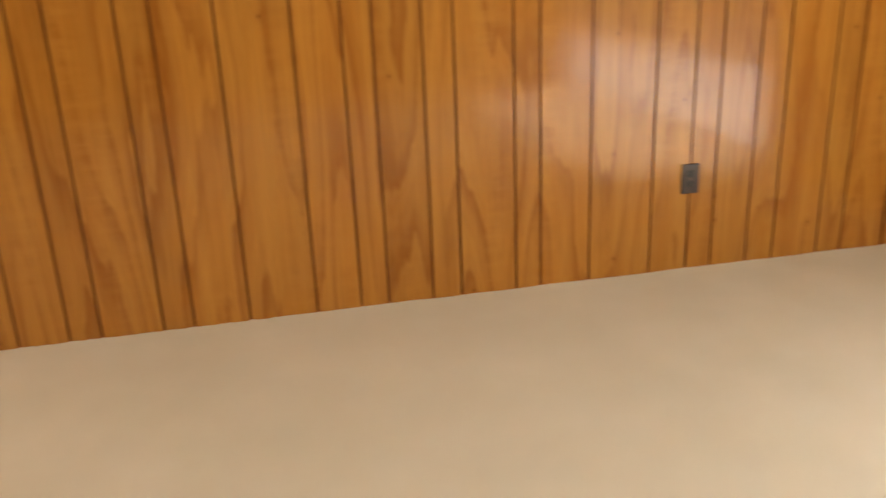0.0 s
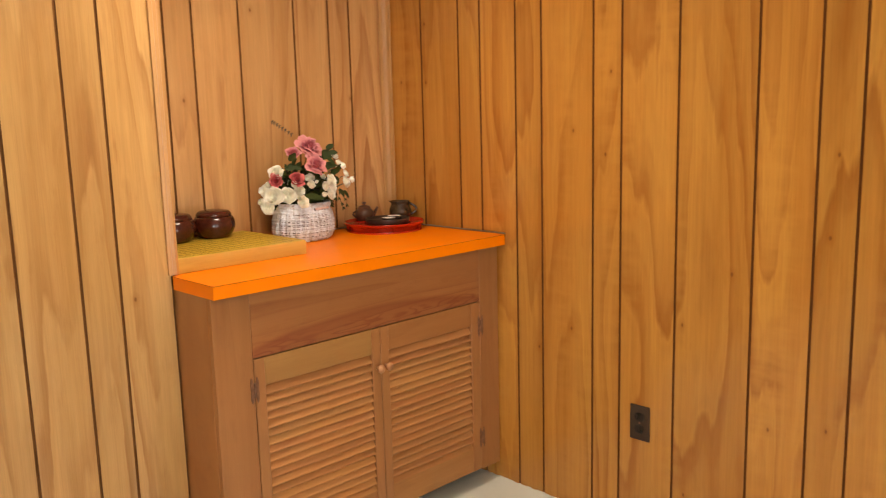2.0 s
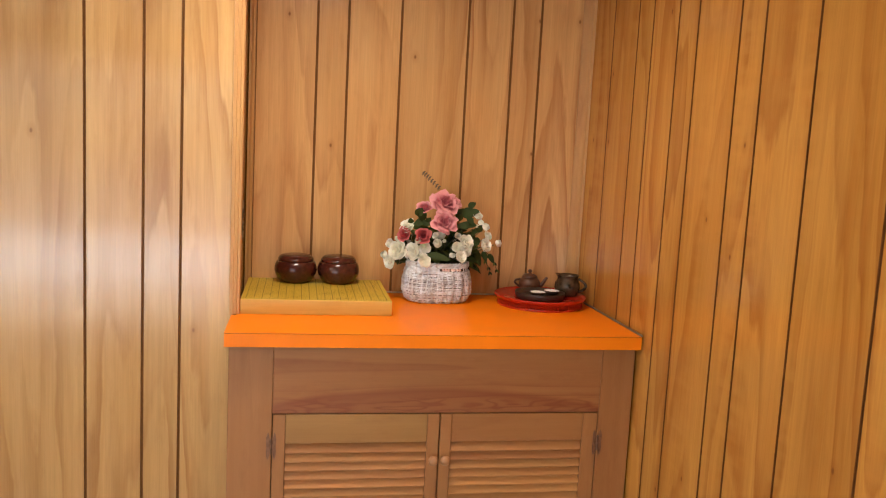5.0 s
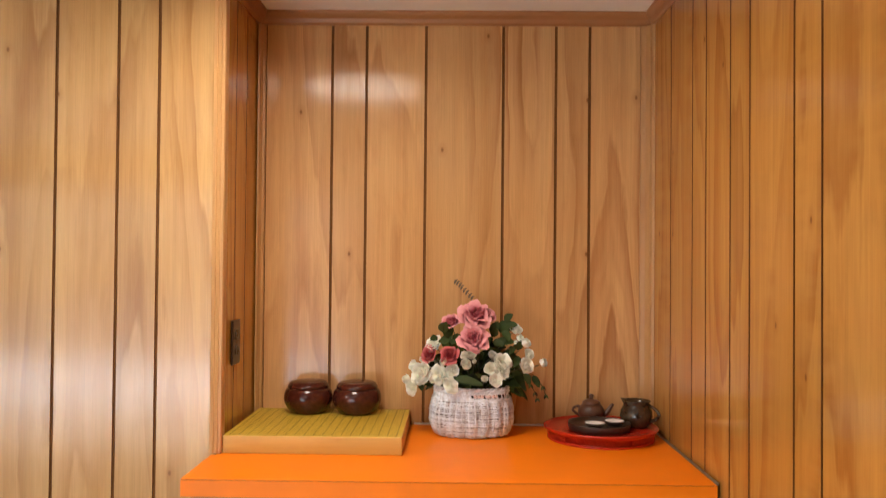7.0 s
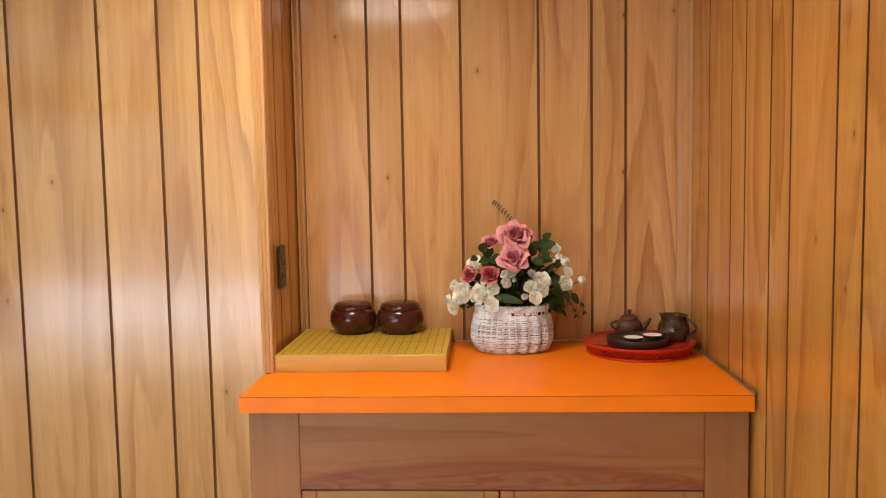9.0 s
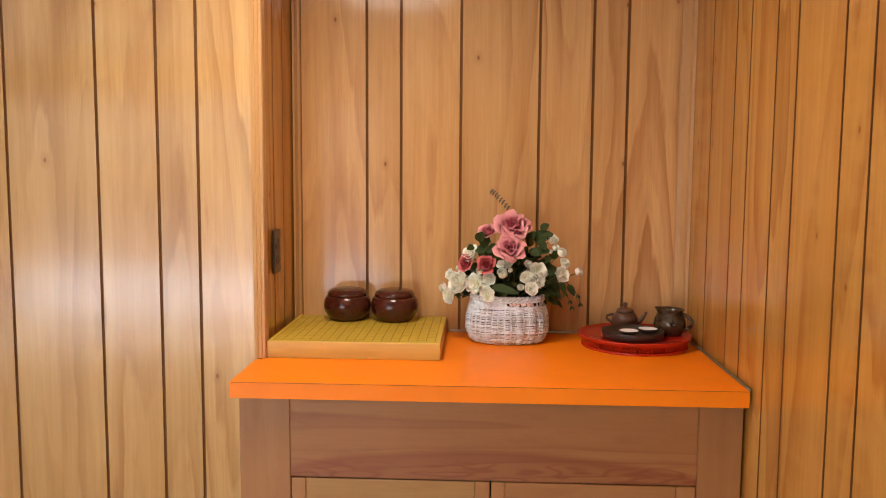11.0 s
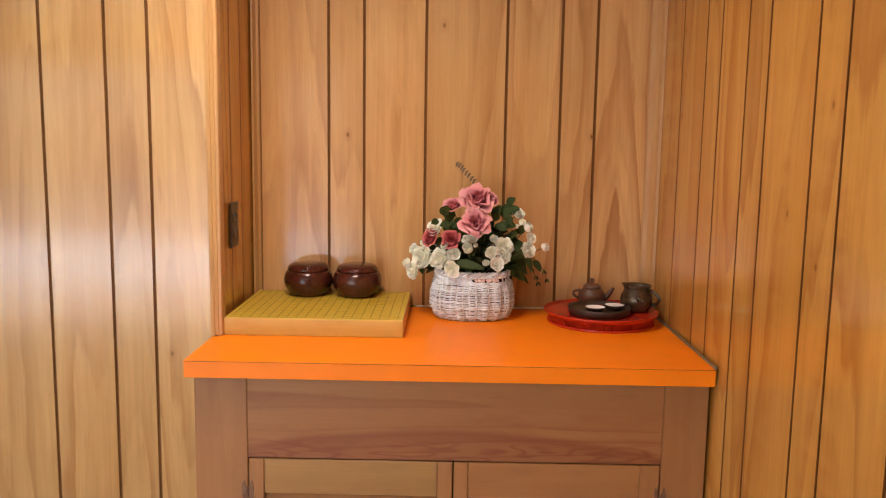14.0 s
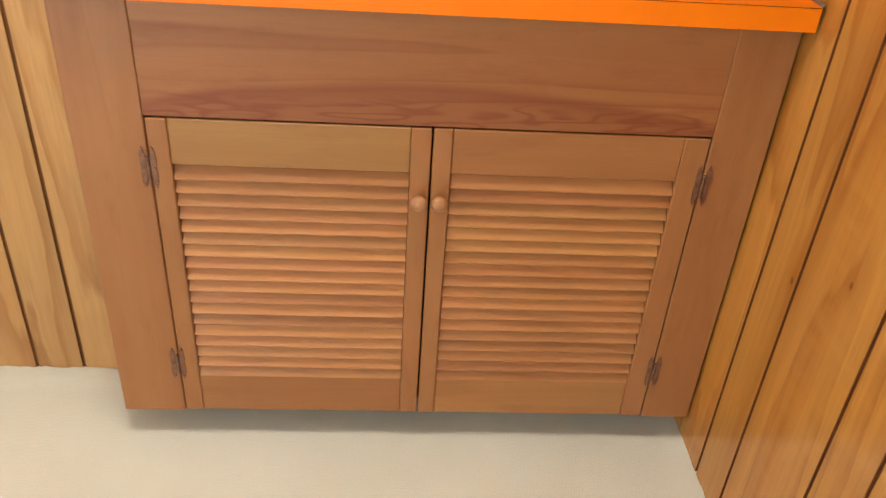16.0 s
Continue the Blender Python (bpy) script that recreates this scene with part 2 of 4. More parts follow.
def veneer(name, light, mid, dark, seed, rough=0.13, lines=14.0, contrast=1.0, curl=0.0, spec=0.5):
    """Rotary-cut plywood face: nested arches running on over the grooves, pin knots and a gently wavy varnish."""
    g = Nodes(name)
    sep = g.n("SeparateXYZ")
    g.put(sep.inputs[0], g.n("NewGeometry").outputs["Position"])
    rnd = g.n("ObjectInfo").outputs["Random"]
    u = g.math("SUBTRACT", sep.outputs[0], sep.outputs[1])
    w = sep.outputs[2]

    def field(fu, fw, plane, detail=2.0, rgh=0.5):
        return g.noise(g.vec(g.math("MULTIPLY", u, fu), plane + seed, g.math("MULTIPLY", w, fw)), 1.0, detail, rgh)

    swell = field(3.4, 0.45, 0.0, 1.0, 0.45)
    wobble = field(20.0, 4.2, 3.1, 3.0, 0.55)
    drift = field(9.0, 0.5, 5.7, 2.0)
    step = g.math("MULTIPLY", g.math("FRACT", g.math("MULTIPLY", rnd, 5.13)), 0.35)
    ring = g.math("ADD", g.math("ADD", g.math("MULTIPLY", swell, lines), step), g.math("ADD", g.math("MULTIPLY", wobble, 0.60), g.math("MULTIPLY", drift, 2.2)))
    saw = g.math("FRACT", ring)
    late = g.math("MULTIPLY", g.math("POWER", saw, 2.1), g.ramp(saw, (0.84, 1.0), (1.0, 0.0)))
    thin = g.math("POWER", g.math("MULTIPLY_ADD", g.math("SINE", g.math("MULTIPLY", ring, 18.85)), 0.5, 0.5), 2.0)
    shown = g.ramp(field(5.0, 0.9, 11.3, 2.0), (0.32, 0.18), (0.54, 1.0))
    c = g.mix(g.ramp(field(11.0, 0.55, 17.9, 3.0, 0.6), (0.36, 0.0), (0.66, 1.0)), light, mid)
    c = g.mix(g.math("MULTIPLY", g.math("MULTIPLY", late, shown), contrast), c, dark)
    edge = g.ramp(saw, (0.82, 0.0), (0.90, 1.0), (0.98, 0.0))
    c = g.mix(g.math("MULTIPLY", g.math("MULTIPLY", edge, shown), contrast * 0.55), c, dark)
    c = g.mix(g.math("MULTIPLY", g.math("MULTIPLY", thin, shown), contrast * 0.17), c, dark)
    c = g.mix(g.math("MULTIPLY", g.ramp(field(3.0, 1.6, 23.0, 2.0), (0.48, 0.0), (0.74, 1.0)), 0.42), c, mid)
    c = g.mix(g.math("MULTIPLY", g.ramp(field(24.0, 5.0, 29.0, 5.0, 0.7), (0.54, 0.0), (0.76, 1.0)), 0.24), c, dark)
    fine = field(340.0, 8.0, 31.0, 3.0, 0.6)
    c = g.mix(0.45, c, g.ramp(fine, (0.25, 0.80), (0.7, 1.08)), "MULTIPLY")
    c = g.mix(0.50, c, g.ramp(field(85.0, 1.3, 33.0, 4.0, 0.65), (0.30, 0.82), (0.70, 1.12)), "MULTIPLY")
    if curl:
        flame = g.math("MULTIPLY", g.ramp(field(7.0, 26.0, 37.0, 2.0), (0.40, 0.0), (0.66, 1.0)), g.ramp(field(6.0, 1.1, 41.0, 1.0), (0.45, 0.0), (0.68, 1.0)))
        c = g.mix(g.math("MULTIPLY", flame, curl), c, light)
    tone = g.math("MULTIPLY_ADD", g.math("FRACT", g.math("MULTIPLY", rnd, 7.31)), 0.13, 0.945)
    c = g.mix(1.0, c, g.vec(tone, tone, tone), "MULTIPLY")
    vo = g.n("TexVoronoi")
    vo.voronoi_dimensions = "2D"
    g.put(vo.inputs["Vector"], g.vec(g.math("MULTIPLY", u, 7.4), g.math("MULTIPLY_ADD", w, 4.4, seed), 0.0))
    vo.inputs["Scale"].default_value = 1.0
    pick = g.n("SeparateXYZ")
    g.put(pick.inputs[0], vo.outputs["Color"])
    chosen = g.math("GREATER_THAN", pick.outputs[0], 0.84)
    c = g.mix(g.math("MULTIPLY", g.math("MULTIPLY", g.ramp(vo.outputs["Distance"], (0.02, 0.30), (0.12, 0.0)), chosen), 1.0), c, dark)
    c = g.mix(g.math("MULTIPLY", g.math("MULTIPLY", g.ramp(vo.outputs["Distance"], (0.014, 1.0), (0.036, 0.0)), chosen), 0.62), c, (0.13, 0.048, 0.016))
    ripple = g.math("ADD", g.math("MULTIPLY", field(6.0, 21.0, 47.0, 1.0), 0.22), g.math("MULTIPLY", field(9.0, 2.6, 53.0, 1.0), 1.4))
    g.bump(g.math("ADD", ripple, g.math("MULTIPLY", fine, 0.10)), 0.55, 0.0009)
    r = g.math("MULTIPLY_ADD", g.math("SUBTRACT", fine, 0.5), 0.10, rough)
    return g.done(c, r, Specular_IOR_Level=spec)


PANEL = veneer("panel_wood", (0.655, 0.382, 0.166), (0.555, 0.292, 0.112), (0.30, 0.102, 0.032), 2.0, lines=12.0, contrast=0.85, spec=0.30)
# copy of the panelling with the west wall's daylight put into its tone
PANEL_DAYLIT = veneer("daylit_panel_wood", (0.57, 0.337, 0.134), (0.485, 0.262, 0.093), (0.275, 0.098, 0.030), 71.0, lines=10.0, contrast=0.82, spec=0.56)
# darker, yellower copy: missing daylight sheen on long wall and alcove side painted in
PANEL_SHADED = veneer("shaded_panel_wood", (0.56, 0.272, 0.060), (0.47, 0.200, 0.038), (0.285, 0.088, 0.017), 130.0, lines=11.0, contrast=0.75, curl=0.45)
TRIM = wood("trim_wood", (0.54, 0.295, 0.112), (0.46, 0.230, 0.080), (0.34, 0.145, 0.05), 0.40, contrast=0.3, specks=0.0)
TRIM_X = wood("trim_wood_level", (0.44, 0.205, 0.078), (0.38, 0.16, 0.056), (0.27, 0.10, 0.034), 0.35, grain="X", contrast=0.3, specks=0.0)
CABINET = wood("cabinet_wood", (0.40, 0.177, 0.061), (0.345, 0.139, 0.045), (0.23, 0.073, 0.022), 0.45, contrast=0.25, specks=0.25, vary=0.08)
CABINET_X = wood("cabinet_wood_level", (0.40, 0.177, 0.061), (0.345, 0.139, 0.045), (0.23, 0.073, 0.022), 0.45, grain="X", contrast=0.3, specks=0.2, vary=0.12, hue=0.6)
RAIL = wood("rail_wood", (0.405, 0.174, 0.060), (0.355, 0.138, 0.045), (0.21, 0.050, 0.018), 0.45, grain="X", arch=170.0, rise=0.30, warp=1.5, rings=1.5, contrast=0.75, specks=0.3, vary=0.0, stripe=0.72)
OLIVE = wood("olive_stained_wood", (0.40, 0.205, 0.066), (0.35, 0.170, 0.052), (0.25, 0.105, 0.030), 0.45, grain="X", contrast=0.3, specks=0.1, vary=0.0)
SLAT = wood("louvre_wood", (0.50, 0.230, 0.088), (0.42, 0.170, 0.062), (0.29, 0.096, 0.034), 0.42, grain="X", contrast=0.3, specks=0.0, vary=0.30, hue=0.7)


def plain(name, colour, rough, amount=0.10, scale=30.0, metal=0.0, bump=0.0, spec=0.5, bscale=200.0):
    g = Nodes(name)
    tc = g.n("TexCoord").outputs["Object"]
    n1 = g.noise(tc, scale, 4.0, 0.6)
    lo = tuple(c * (1 - amount) for c in colour)
    hi = tuple(min(1.0, c * (1 + amount)) for c in colour)
    c = g.ramp(n1, (0.3, lo), (0.7, hi))
    if bump:
        g.bump(g.noise(tc, bscale, 3.0), bump, 0.001)
    return g.done(c, g.math("MULTIPLY_ADD", g.math("SUBTRACT", n1, 0.5), 0.12, rough), Metallic=metal, Specular_IOR_Level=spec)


GROOVE_LONG = plain("groove_stain_amber", (0.15, 0.052, 0.014), 0.8, spec=0.1)
GROOVE = plain("groove_stain", (0.18, 0.075, 0.024), 0.8, spec=0.1)
CEILING = plain("ceiling_paint", (0.86, 0.84, 0.82), 0.85, 0.03, 6.0, bump=0.15, bscale=60.0)
# near-black that paints shade within and below the cabinet
DARK = plain("cabinet_shade_fill", (0.03, 0.016, 0.009), 0.8)
LAMINATE = plain("orange_laminate", (0.95, 0.228, 0.005), 0.42, 0.05, 9.0, bump=0.03, bscale=500.0, spec=0.30)
LAM_SEAM = plain("laminate_seam", (0.10, 0.022, 0.006), 0.6)
STRIP_DULL = plain("tarnished_strip", (0.27, 0.24, 0.18), 0.45, 0.25, 60.0, metal=0.6)
STRIP = plain("aluminium_strip", (0.62, 0.60, 0.55), 0.38, 0.12, 60.0, metal=0.85)
PLATE = plain("brown_plastic", (0.040, 0.020, 0.011), 0.32, 0.15, 40.0)
SOCKET = plain("dark_bakelite", (0.014, 0.009, 0.006), 0.28, 0.15, 40.0)
SLOT = plain("outlet_slot", (0.008, 0.006, 0.005), 0.6)
BRASS = plain("worn_copper", (0.22, 0.11, 0.065), 0.42, 0.35, 90.0, metal=0.45, bump=0.2, bscale=300.0)
KNOB = wood("knob_wood", (0.50, 0.27, 0.13), (0.43, 0.20, 0.09), (0.33, 0.13, 0.05), 0.35, contrast=0.3, specks=0.0, vary=0.05)
BOARD = wood("board_wood", (0.66, 0.45, 0.050), (0.60, 0.39, 0.036), (0.50, 0.30, 0.03), 0.40, contrast=0.25, specks=0.0, vary=0.0)
BOARD_SIDE = wood("board_side_wood", (0.66, 0.42, 0.110), (0.59, 0.345, 0.074), (0.43, 0.21, 0.04), 0.42, grain="X", contrast=0.3, specks=0.0, vary=0.0)
LINE = plain("board_line", (0.10, 0.055, 0.012), 0.6)
LACQUER = plain("brown_lacquer", (0.066, 0.014, 0.008), 0.14, 0.30, 90.0, bump=0.10, bscale=260.0)
TRAY = plain("red_lacquer", (0.48, 0.026, 0.010), 0.24, 0.12, 20.0)
CLAY = plain("brown_clay", (0.105, 0.042, 0.022), 0.42, 0.25, 60.0, bump=0.08)
GLAZE = plain("dark_glaze", (0.056, 0.032, 0.016), 0.10, 0.7, 48.0, spec=0.65)
DISH = plain("dark_stoneware", (0.040, 0.022, 0.015), 0.38, 0.25, 50.0)
WHITE_GLAZE = plain("white_glaze", (0.94, 0.95, 0.95), 0.5, 0.02)
STEM = plain("stem_green", (0.07, 0.085, 0.035), 0.6)
LAMP_RIM = plain("lamp_rim_paint", (0.75, 0.74, 0.72), 0.4)
ALU = plain("door_aluminium", (0.45, 0.45, 0.45), 0.4, metal=0.8)
CONCRETE = plain("patio_concrete", (0.42, 0.40, 0.37), 0.85, 0.15, 4.0)


def emitter():
    g = Nodes("lamp_diffuser")
    return g.done((0.9, 0.88, 0.82), 0.4, Emission_Color=(1.0, 0.84, 0.62), Emission_Strength=0.5)


def glass():
    g = Nodes("door_glass")
    return g.done((1, 1, 1), 0.02, Transmission_Weight=1.0, IOR=1.45)


def petal_mat(name, edge, heart):
    g = Nodes(name)
    at = g.n("Attribute", attribute="blush")
    tc = g.n("TexCoord").outputs["Object"]
    n1 = g.noise(tc, 140.0, 3.0)
    c = g.mix(at.outputs["Fac"], heart, edge)
    c = g.mix(0.35, c, g.ramp(n1, (0.3, 0.8), (0.7, 1.1)), "MULTIPLY")
    g.bump(n1, 0.15, 0.001)
    return g.done(c, 0.6, Subsurface_Weight=0.08, Subsurface_Radius=(0.01, 0.006, 0.004))


ROSE = petal_mat("pink_petal", (0.86, 0.44, 0.41), (0.54, 0.075, 0.14))
RED_ROSE = petal_mat("deep_rose_petal", (0.64, 0.17, 0.15), (0.42, 0.04, 0.06))
WHITE = petal_mat("cream_petal", (0.94, 0.94, 0.88), (0.92, 0.90, 0.74))


def leaf_mat():
    g = Nodes("cloth_leaf")
    tc = g.n("TexCoord").outputs["Object"]
    isl = g.n("NewGeometry").outputs["Random Per Island"]
    n1 = g.noise(tc, 90.0, 3.0)
    c = g.ramp(isl, (0.0, (0.018, 0.024, 0.008)), (0.5, (0.042, 0.066, 0.014)), (0.85, (0.090, 0.130, 0.028)), (1.0, (0.12, 0.11, 0.035)))
    c = g.mix(0.4, c, g.ramp(n1, (0.3, 0.7), (0.7, 1.2)), "MULTIPLY")
    g.bump(n1, 0.3, 0.001)
    return g.done(c, 0.6, Specular_IOR_Level=0.2)


LEAF = leaf_mat()
DRY_LEAF = plain("dry_leaf", (0.13, 0.085, 0.045), 0.7, 0.3, 90.0)


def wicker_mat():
    g = Nodes("cooled_whitewash_wicker")
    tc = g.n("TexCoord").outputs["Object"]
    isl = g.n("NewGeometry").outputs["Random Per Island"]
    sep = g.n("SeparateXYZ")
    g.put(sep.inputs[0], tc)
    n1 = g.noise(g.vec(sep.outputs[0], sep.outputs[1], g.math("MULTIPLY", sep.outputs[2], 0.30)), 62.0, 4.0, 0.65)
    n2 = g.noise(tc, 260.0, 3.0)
    # whites of the whitewash are tinted blue to offset warm light from the counter
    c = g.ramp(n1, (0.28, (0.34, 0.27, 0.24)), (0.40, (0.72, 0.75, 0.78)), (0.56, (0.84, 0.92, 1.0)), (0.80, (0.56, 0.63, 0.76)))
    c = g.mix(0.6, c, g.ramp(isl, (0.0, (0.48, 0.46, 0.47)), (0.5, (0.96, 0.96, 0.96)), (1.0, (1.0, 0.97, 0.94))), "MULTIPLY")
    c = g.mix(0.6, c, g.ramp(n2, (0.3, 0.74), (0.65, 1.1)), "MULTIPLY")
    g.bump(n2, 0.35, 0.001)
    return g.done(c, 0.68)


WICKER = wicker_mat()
# dark colour that paints the shade in the gaps of the weave
WICKER_IN = plain("weave_gap_shade", (0.05, 0.03, 0.022), 0.8)
BEAD = plain("pink_bead", (0.78, 0.60, 0.56), 0.4)


def carpet_mat():
    g = Nodes("cream_carpet")
    tc = g.n("TexCoord").outputs["Object"]
    n1 = g.noise(tc, 3.0, 3.0)
    n2 = g.noise(tc, 520.0, 3.0, 0.6)
    vo = g.n("TexVoronoi")
    g.put(vo.inputs["Vector"], tc)
    vo.inputs["Scale"].default_value = 420.0
    c = g.ramp(n1, (0.3, (0.75, 0.78, 0.70)), (0.7, (0.81, 0.84, 0.77)))
    c = g.mix(0.5, c, g.ramp(n2, (0.3, 0.82), (0.7, 1.06)), "MULTIPLY")
    g.bump(g.math("ADD", vo.outputs["Distance"], n2), 0.40, 0.0016)
    return g.done(c, 0.95, Specular_IOR_Level=0.1, Sheen_Weight=0.2)


CARPET = carpet_mat()

# ---- structure ----
BACK, WEST, NICHE_X, EDGE_X = -0.180, -0.556, -1.132, -1.68
LOW, HIGH, SOUTH, FAR = 2.089, 2.34, -5.62, -5.0
GAP, PROUD = 0.0060, 0.0040


def plank(width, z0, z1):
    """A strip of the panelling, in its own frame: x across, -y towards the room."""
    bm = bmesh.new()
    w, e = width / 2, 0.0010
    prof = [(-w, 0.0), (-w, -PROUD + e), (-w + e, -PROUD), (w - e, -PROUD), (w, -PROUD + e), (w, 0.0)]
    rows = [[bm.verts.new((x, y, z)) for x, y in prof] for z in (z0, z1)]
    for k in range(5):
        bm.faces.new((rows[0][k], rows[0][k + 1], rows[1][k + 1], rows[1][k])).material_index = 0 if k == 2 else 1
    bm.faces.new(list(reversed(rows[0])))
    bm.faces.new(rows[1])
    bmesh.ops.recalc_face_normals(bm, faces=bm.faces)
    return bm


def clad(wall, lines, place, rz, z0, z1, wood_mat=None, groove=None):
    """Planks between the groove lines; place(s) gives the foot of the wall's face at s."""
    for a, b in zip(lines, lines[1:]):
        ob = part("plank", plank(b - a - GAP, z0, z1), [wood_mat or PANEL, groove or GROOVE], wall)
        ob.location, ob.rotation_euler = place((a + b) / 2), (0, 0, rz)


def structure(name, bm, material, label):
    return tagged(part(name, bm, material), label, kind="structure")


wall_north = structure("wall_north", box_bm(NICHE_X, 0.0, BACK, BACK + 0.10, 0.0, LOW), GROOVE, "varnished grooved wood panelling at the back of the alcove")
wall_east = structure("wall_east", box_bm(0.0, 0.10, SOUTH, BACK + 0.10, 0.0, HIGH), GROOVE_LONG, "long wall of varnished amber wood panelling with dark grooves")
wall_west = structure("wall_west", box_bm(FAR, NICHE_X - 0.004, WEST, BACK + 0.10, 0.0, HIGH), GROOVE, "glossy varnished wood panelled wall beside the alcove")
bm = box_bm(FAR - 0.1, -4.8, SOUTH - 0.10, SOUTH, 0.0, HIGH)
add_box(bm, -1.4, 0.10, SOUTH - 0.10, SOUTH, 0.0, HIGH)
add_box(bm, -4.8, -1.4, SOUTH - 0.10, SOUTH, 2.03, HIGH)
wall_south = structure("wall_south", bm, PANEL, "plain wood panelled wall with a glass door")
structure("wall_far", box_bm(FAR - 0.1, FAR, SOUTH, BACK + 0.10, 0.0, HIGH), PANEL, "plain wood panelled wall")
structure("ceiling", box_bm(EDGE_X, 0.0, SOUTH, BACK + 0.10, LOW, HIGH), CEILING, "low white painted ceiling over the alcove")
structure("ceiling_2", box_bm(FAR, EDGE_X, SOUTH, BACK + 0.10, HIGH, HIGH + 0.1), CEILING, "higher white painted ceiling of the room")


def carpet():
    bm = bmesh.new()
    xs = np.concatenate([np.arange(-4.98, -2.6, 0.12), np.arange(-2.6, -0.01, 0.02), [0.003]])
    ys = np.concatenate([np.arange(-5.6, -2.8, 0.14), np.arange(-2.8, -0.57, 0.02), [-0.553]])
    grid = []
    for x in xs:
        col = []
        for y in ys:
            jx = random.uniform(-0.001, 0.001) if x > -0.02 else 0.0
            jy = random.uniform(-0.001, 0.001) if y > -0.6 else 0.0
            near = x > -2.6 and y > -2.8
            z = -0.002 + (random.uniform(-0.0009, 0.0009) if near else 0.0)
            if x > -0.02 or y > -0.6:
                z += random.uniform(0.0, 0.006)
            col.append(bm.verts.new((x + jx, y + jy, z)))
        grid.append(col)
    for a, b in zip(grid, grid[1:]):
        for k in range(len(ys) - 1):
            bm.faces.new((a[k], b[k], b[k + 1], a[k + 1]))
    return bm


structure("floor", carpet(), CARPET, "cream wall-to-wall loop pile carpet").data.polygons.foreach_set("use_smooth", [True] * ((len(bpy.data.objects["floor"].data.polygons))))
structure("subfloor", box_bm(FAR - 0.1, 0.1, SOUTH - 0.1, BACK + 0.1, -0.12, -0.008), GROOVE, "floor slab under the carpet")
structure("ground", box_bm(-12.0, 6.0, -30.0, SOUTH - 0.1, -0.16, -0.06), CONCRETE, "pale concrete patio outside the glass door")

# crown moulding along the ceiling
CROWN = [(0.0, 0.0), (0.006, 0.0), (0.012, 0.006), (0.016, 0.016), (0.026, 0.024), (0.030, 0.030), (0.030, 0.0365), (0.0, 0.0365)]


def crown(name, stations):
    bm = bmesh.new()
    sweep(bm, CROWN, stations)
    return tagged(part(name, bm, TRIM_X), "stained wood crown moulding under the ceiling", kind="structure")


zc = LOW - 0.037
crown("crown_trim", [((0, SOUTH, zc), (-1, 0, 0)), ((0, BACK, zc), (-1, -1, 0)), ((NICHE_X, BACK, zc), (1, -1, 0)), ((NICHE_X, WEST, zc), (1, -1, 0)), ((EDGE_X, WEST, zc), (0, -1, 0))])


def post(name, pts, z0, z1, label):
    bm = bmesh.new()
    rows = [[bm.verts.new((x, y, z)) for x, y in pts] for z in (z0, z1)]
    n = len(pts)
    for k in range(n):
        bm.faces.new((rows[0][k], rows[0][(k + 1) % n], rows[1][(k + 1) % n], rows[1][k]))
    bm.faces.new(list(reversed(rows[0])))
    bm.faces.new(rows[1])
    bmesh.ops.recalc_face_normals(bm, faces=bm.faces)
    return tagged(part(name, bm, TRIM), label, kind="structure")


PO = PROUD + 0.0005
post("corner_trim", [(NICHE_X + 0.003, BACK - PO), (NICHE_X + 0.024, BACK - PO), (NICHE_X + 0.022, BACK - 0.010), (NICHE_X + 0.016, BACK - 0.012), (NICHE_X + 0.012, BACK - 0.018), (NICHE_X + 0.010, BACK - 0.024), (NICHE_X + PO, BACK - 0.026)], 0.915, zc, "small reeded wood corner moulding in the alcove")
post("corner_trim_2", [(-0.003, BACK - PO), (-0.040, BACK - PO), (-0.038, BACK - 0.010), (-0.026, BACK - 0.013), (-0.016, BACK - 0.022), (-0.012, BACK - 0.034), (-PO, BACK - 0.036)], 0.915, zc, "reeded wood corner moulding in the alcove")
post("edge_trim", [(NICHE_X - 0.014, WEST - PO), (NICHE_X - 0.013, WEST - 0.012), (NICHE_X - 0.004, WEST - 0.015), (NICHE_X - 0.002, WEST - 0.013), (NICHE_X + 0.006, WEST - 0.016), (NICHE_X + 0.008, WEST - 0.014), (NICHE_X + 0.014, WEST - 0.014), (NICHE_X + 0.016, WEST - 0.010), (NICHE_X + 0.015, WEST + 0.018), (NICHE_X + PO, WEST + 0.020), (NICHE_X + 0.0005, WEST - PO)], 0.9155, zc, "reeded wood moulding on the outer corner of the alcove")


# glass door in the south wall
def door():
    d = thing("door_1", (-3.1, SOUTH - 0.05, 0), "sliding glass door with an aluminium frame", "door", kind="structure")
    for x in (-1.70, -0.025, 1.65):
        part("door_stile", box_bm(x, x + 0.05, -0.03, 0.03, 0.0, 2.02, bevel=0.004), ALU, d)
    for z in (0.0, 1.97):
        part("door_rail", box_bm(-1.65, 1.65, -0.028, 0.028, z, z + 0.05, bevel=0.004), ALU, d)
    gl = glass()
    for x in (-1.65, 0.03):
        p = part("pane", box_bm(x, x + 1.615, -0.004, 0.004, 0.05, 1.97), gl, d)
        p.visible_shadow = False


door()


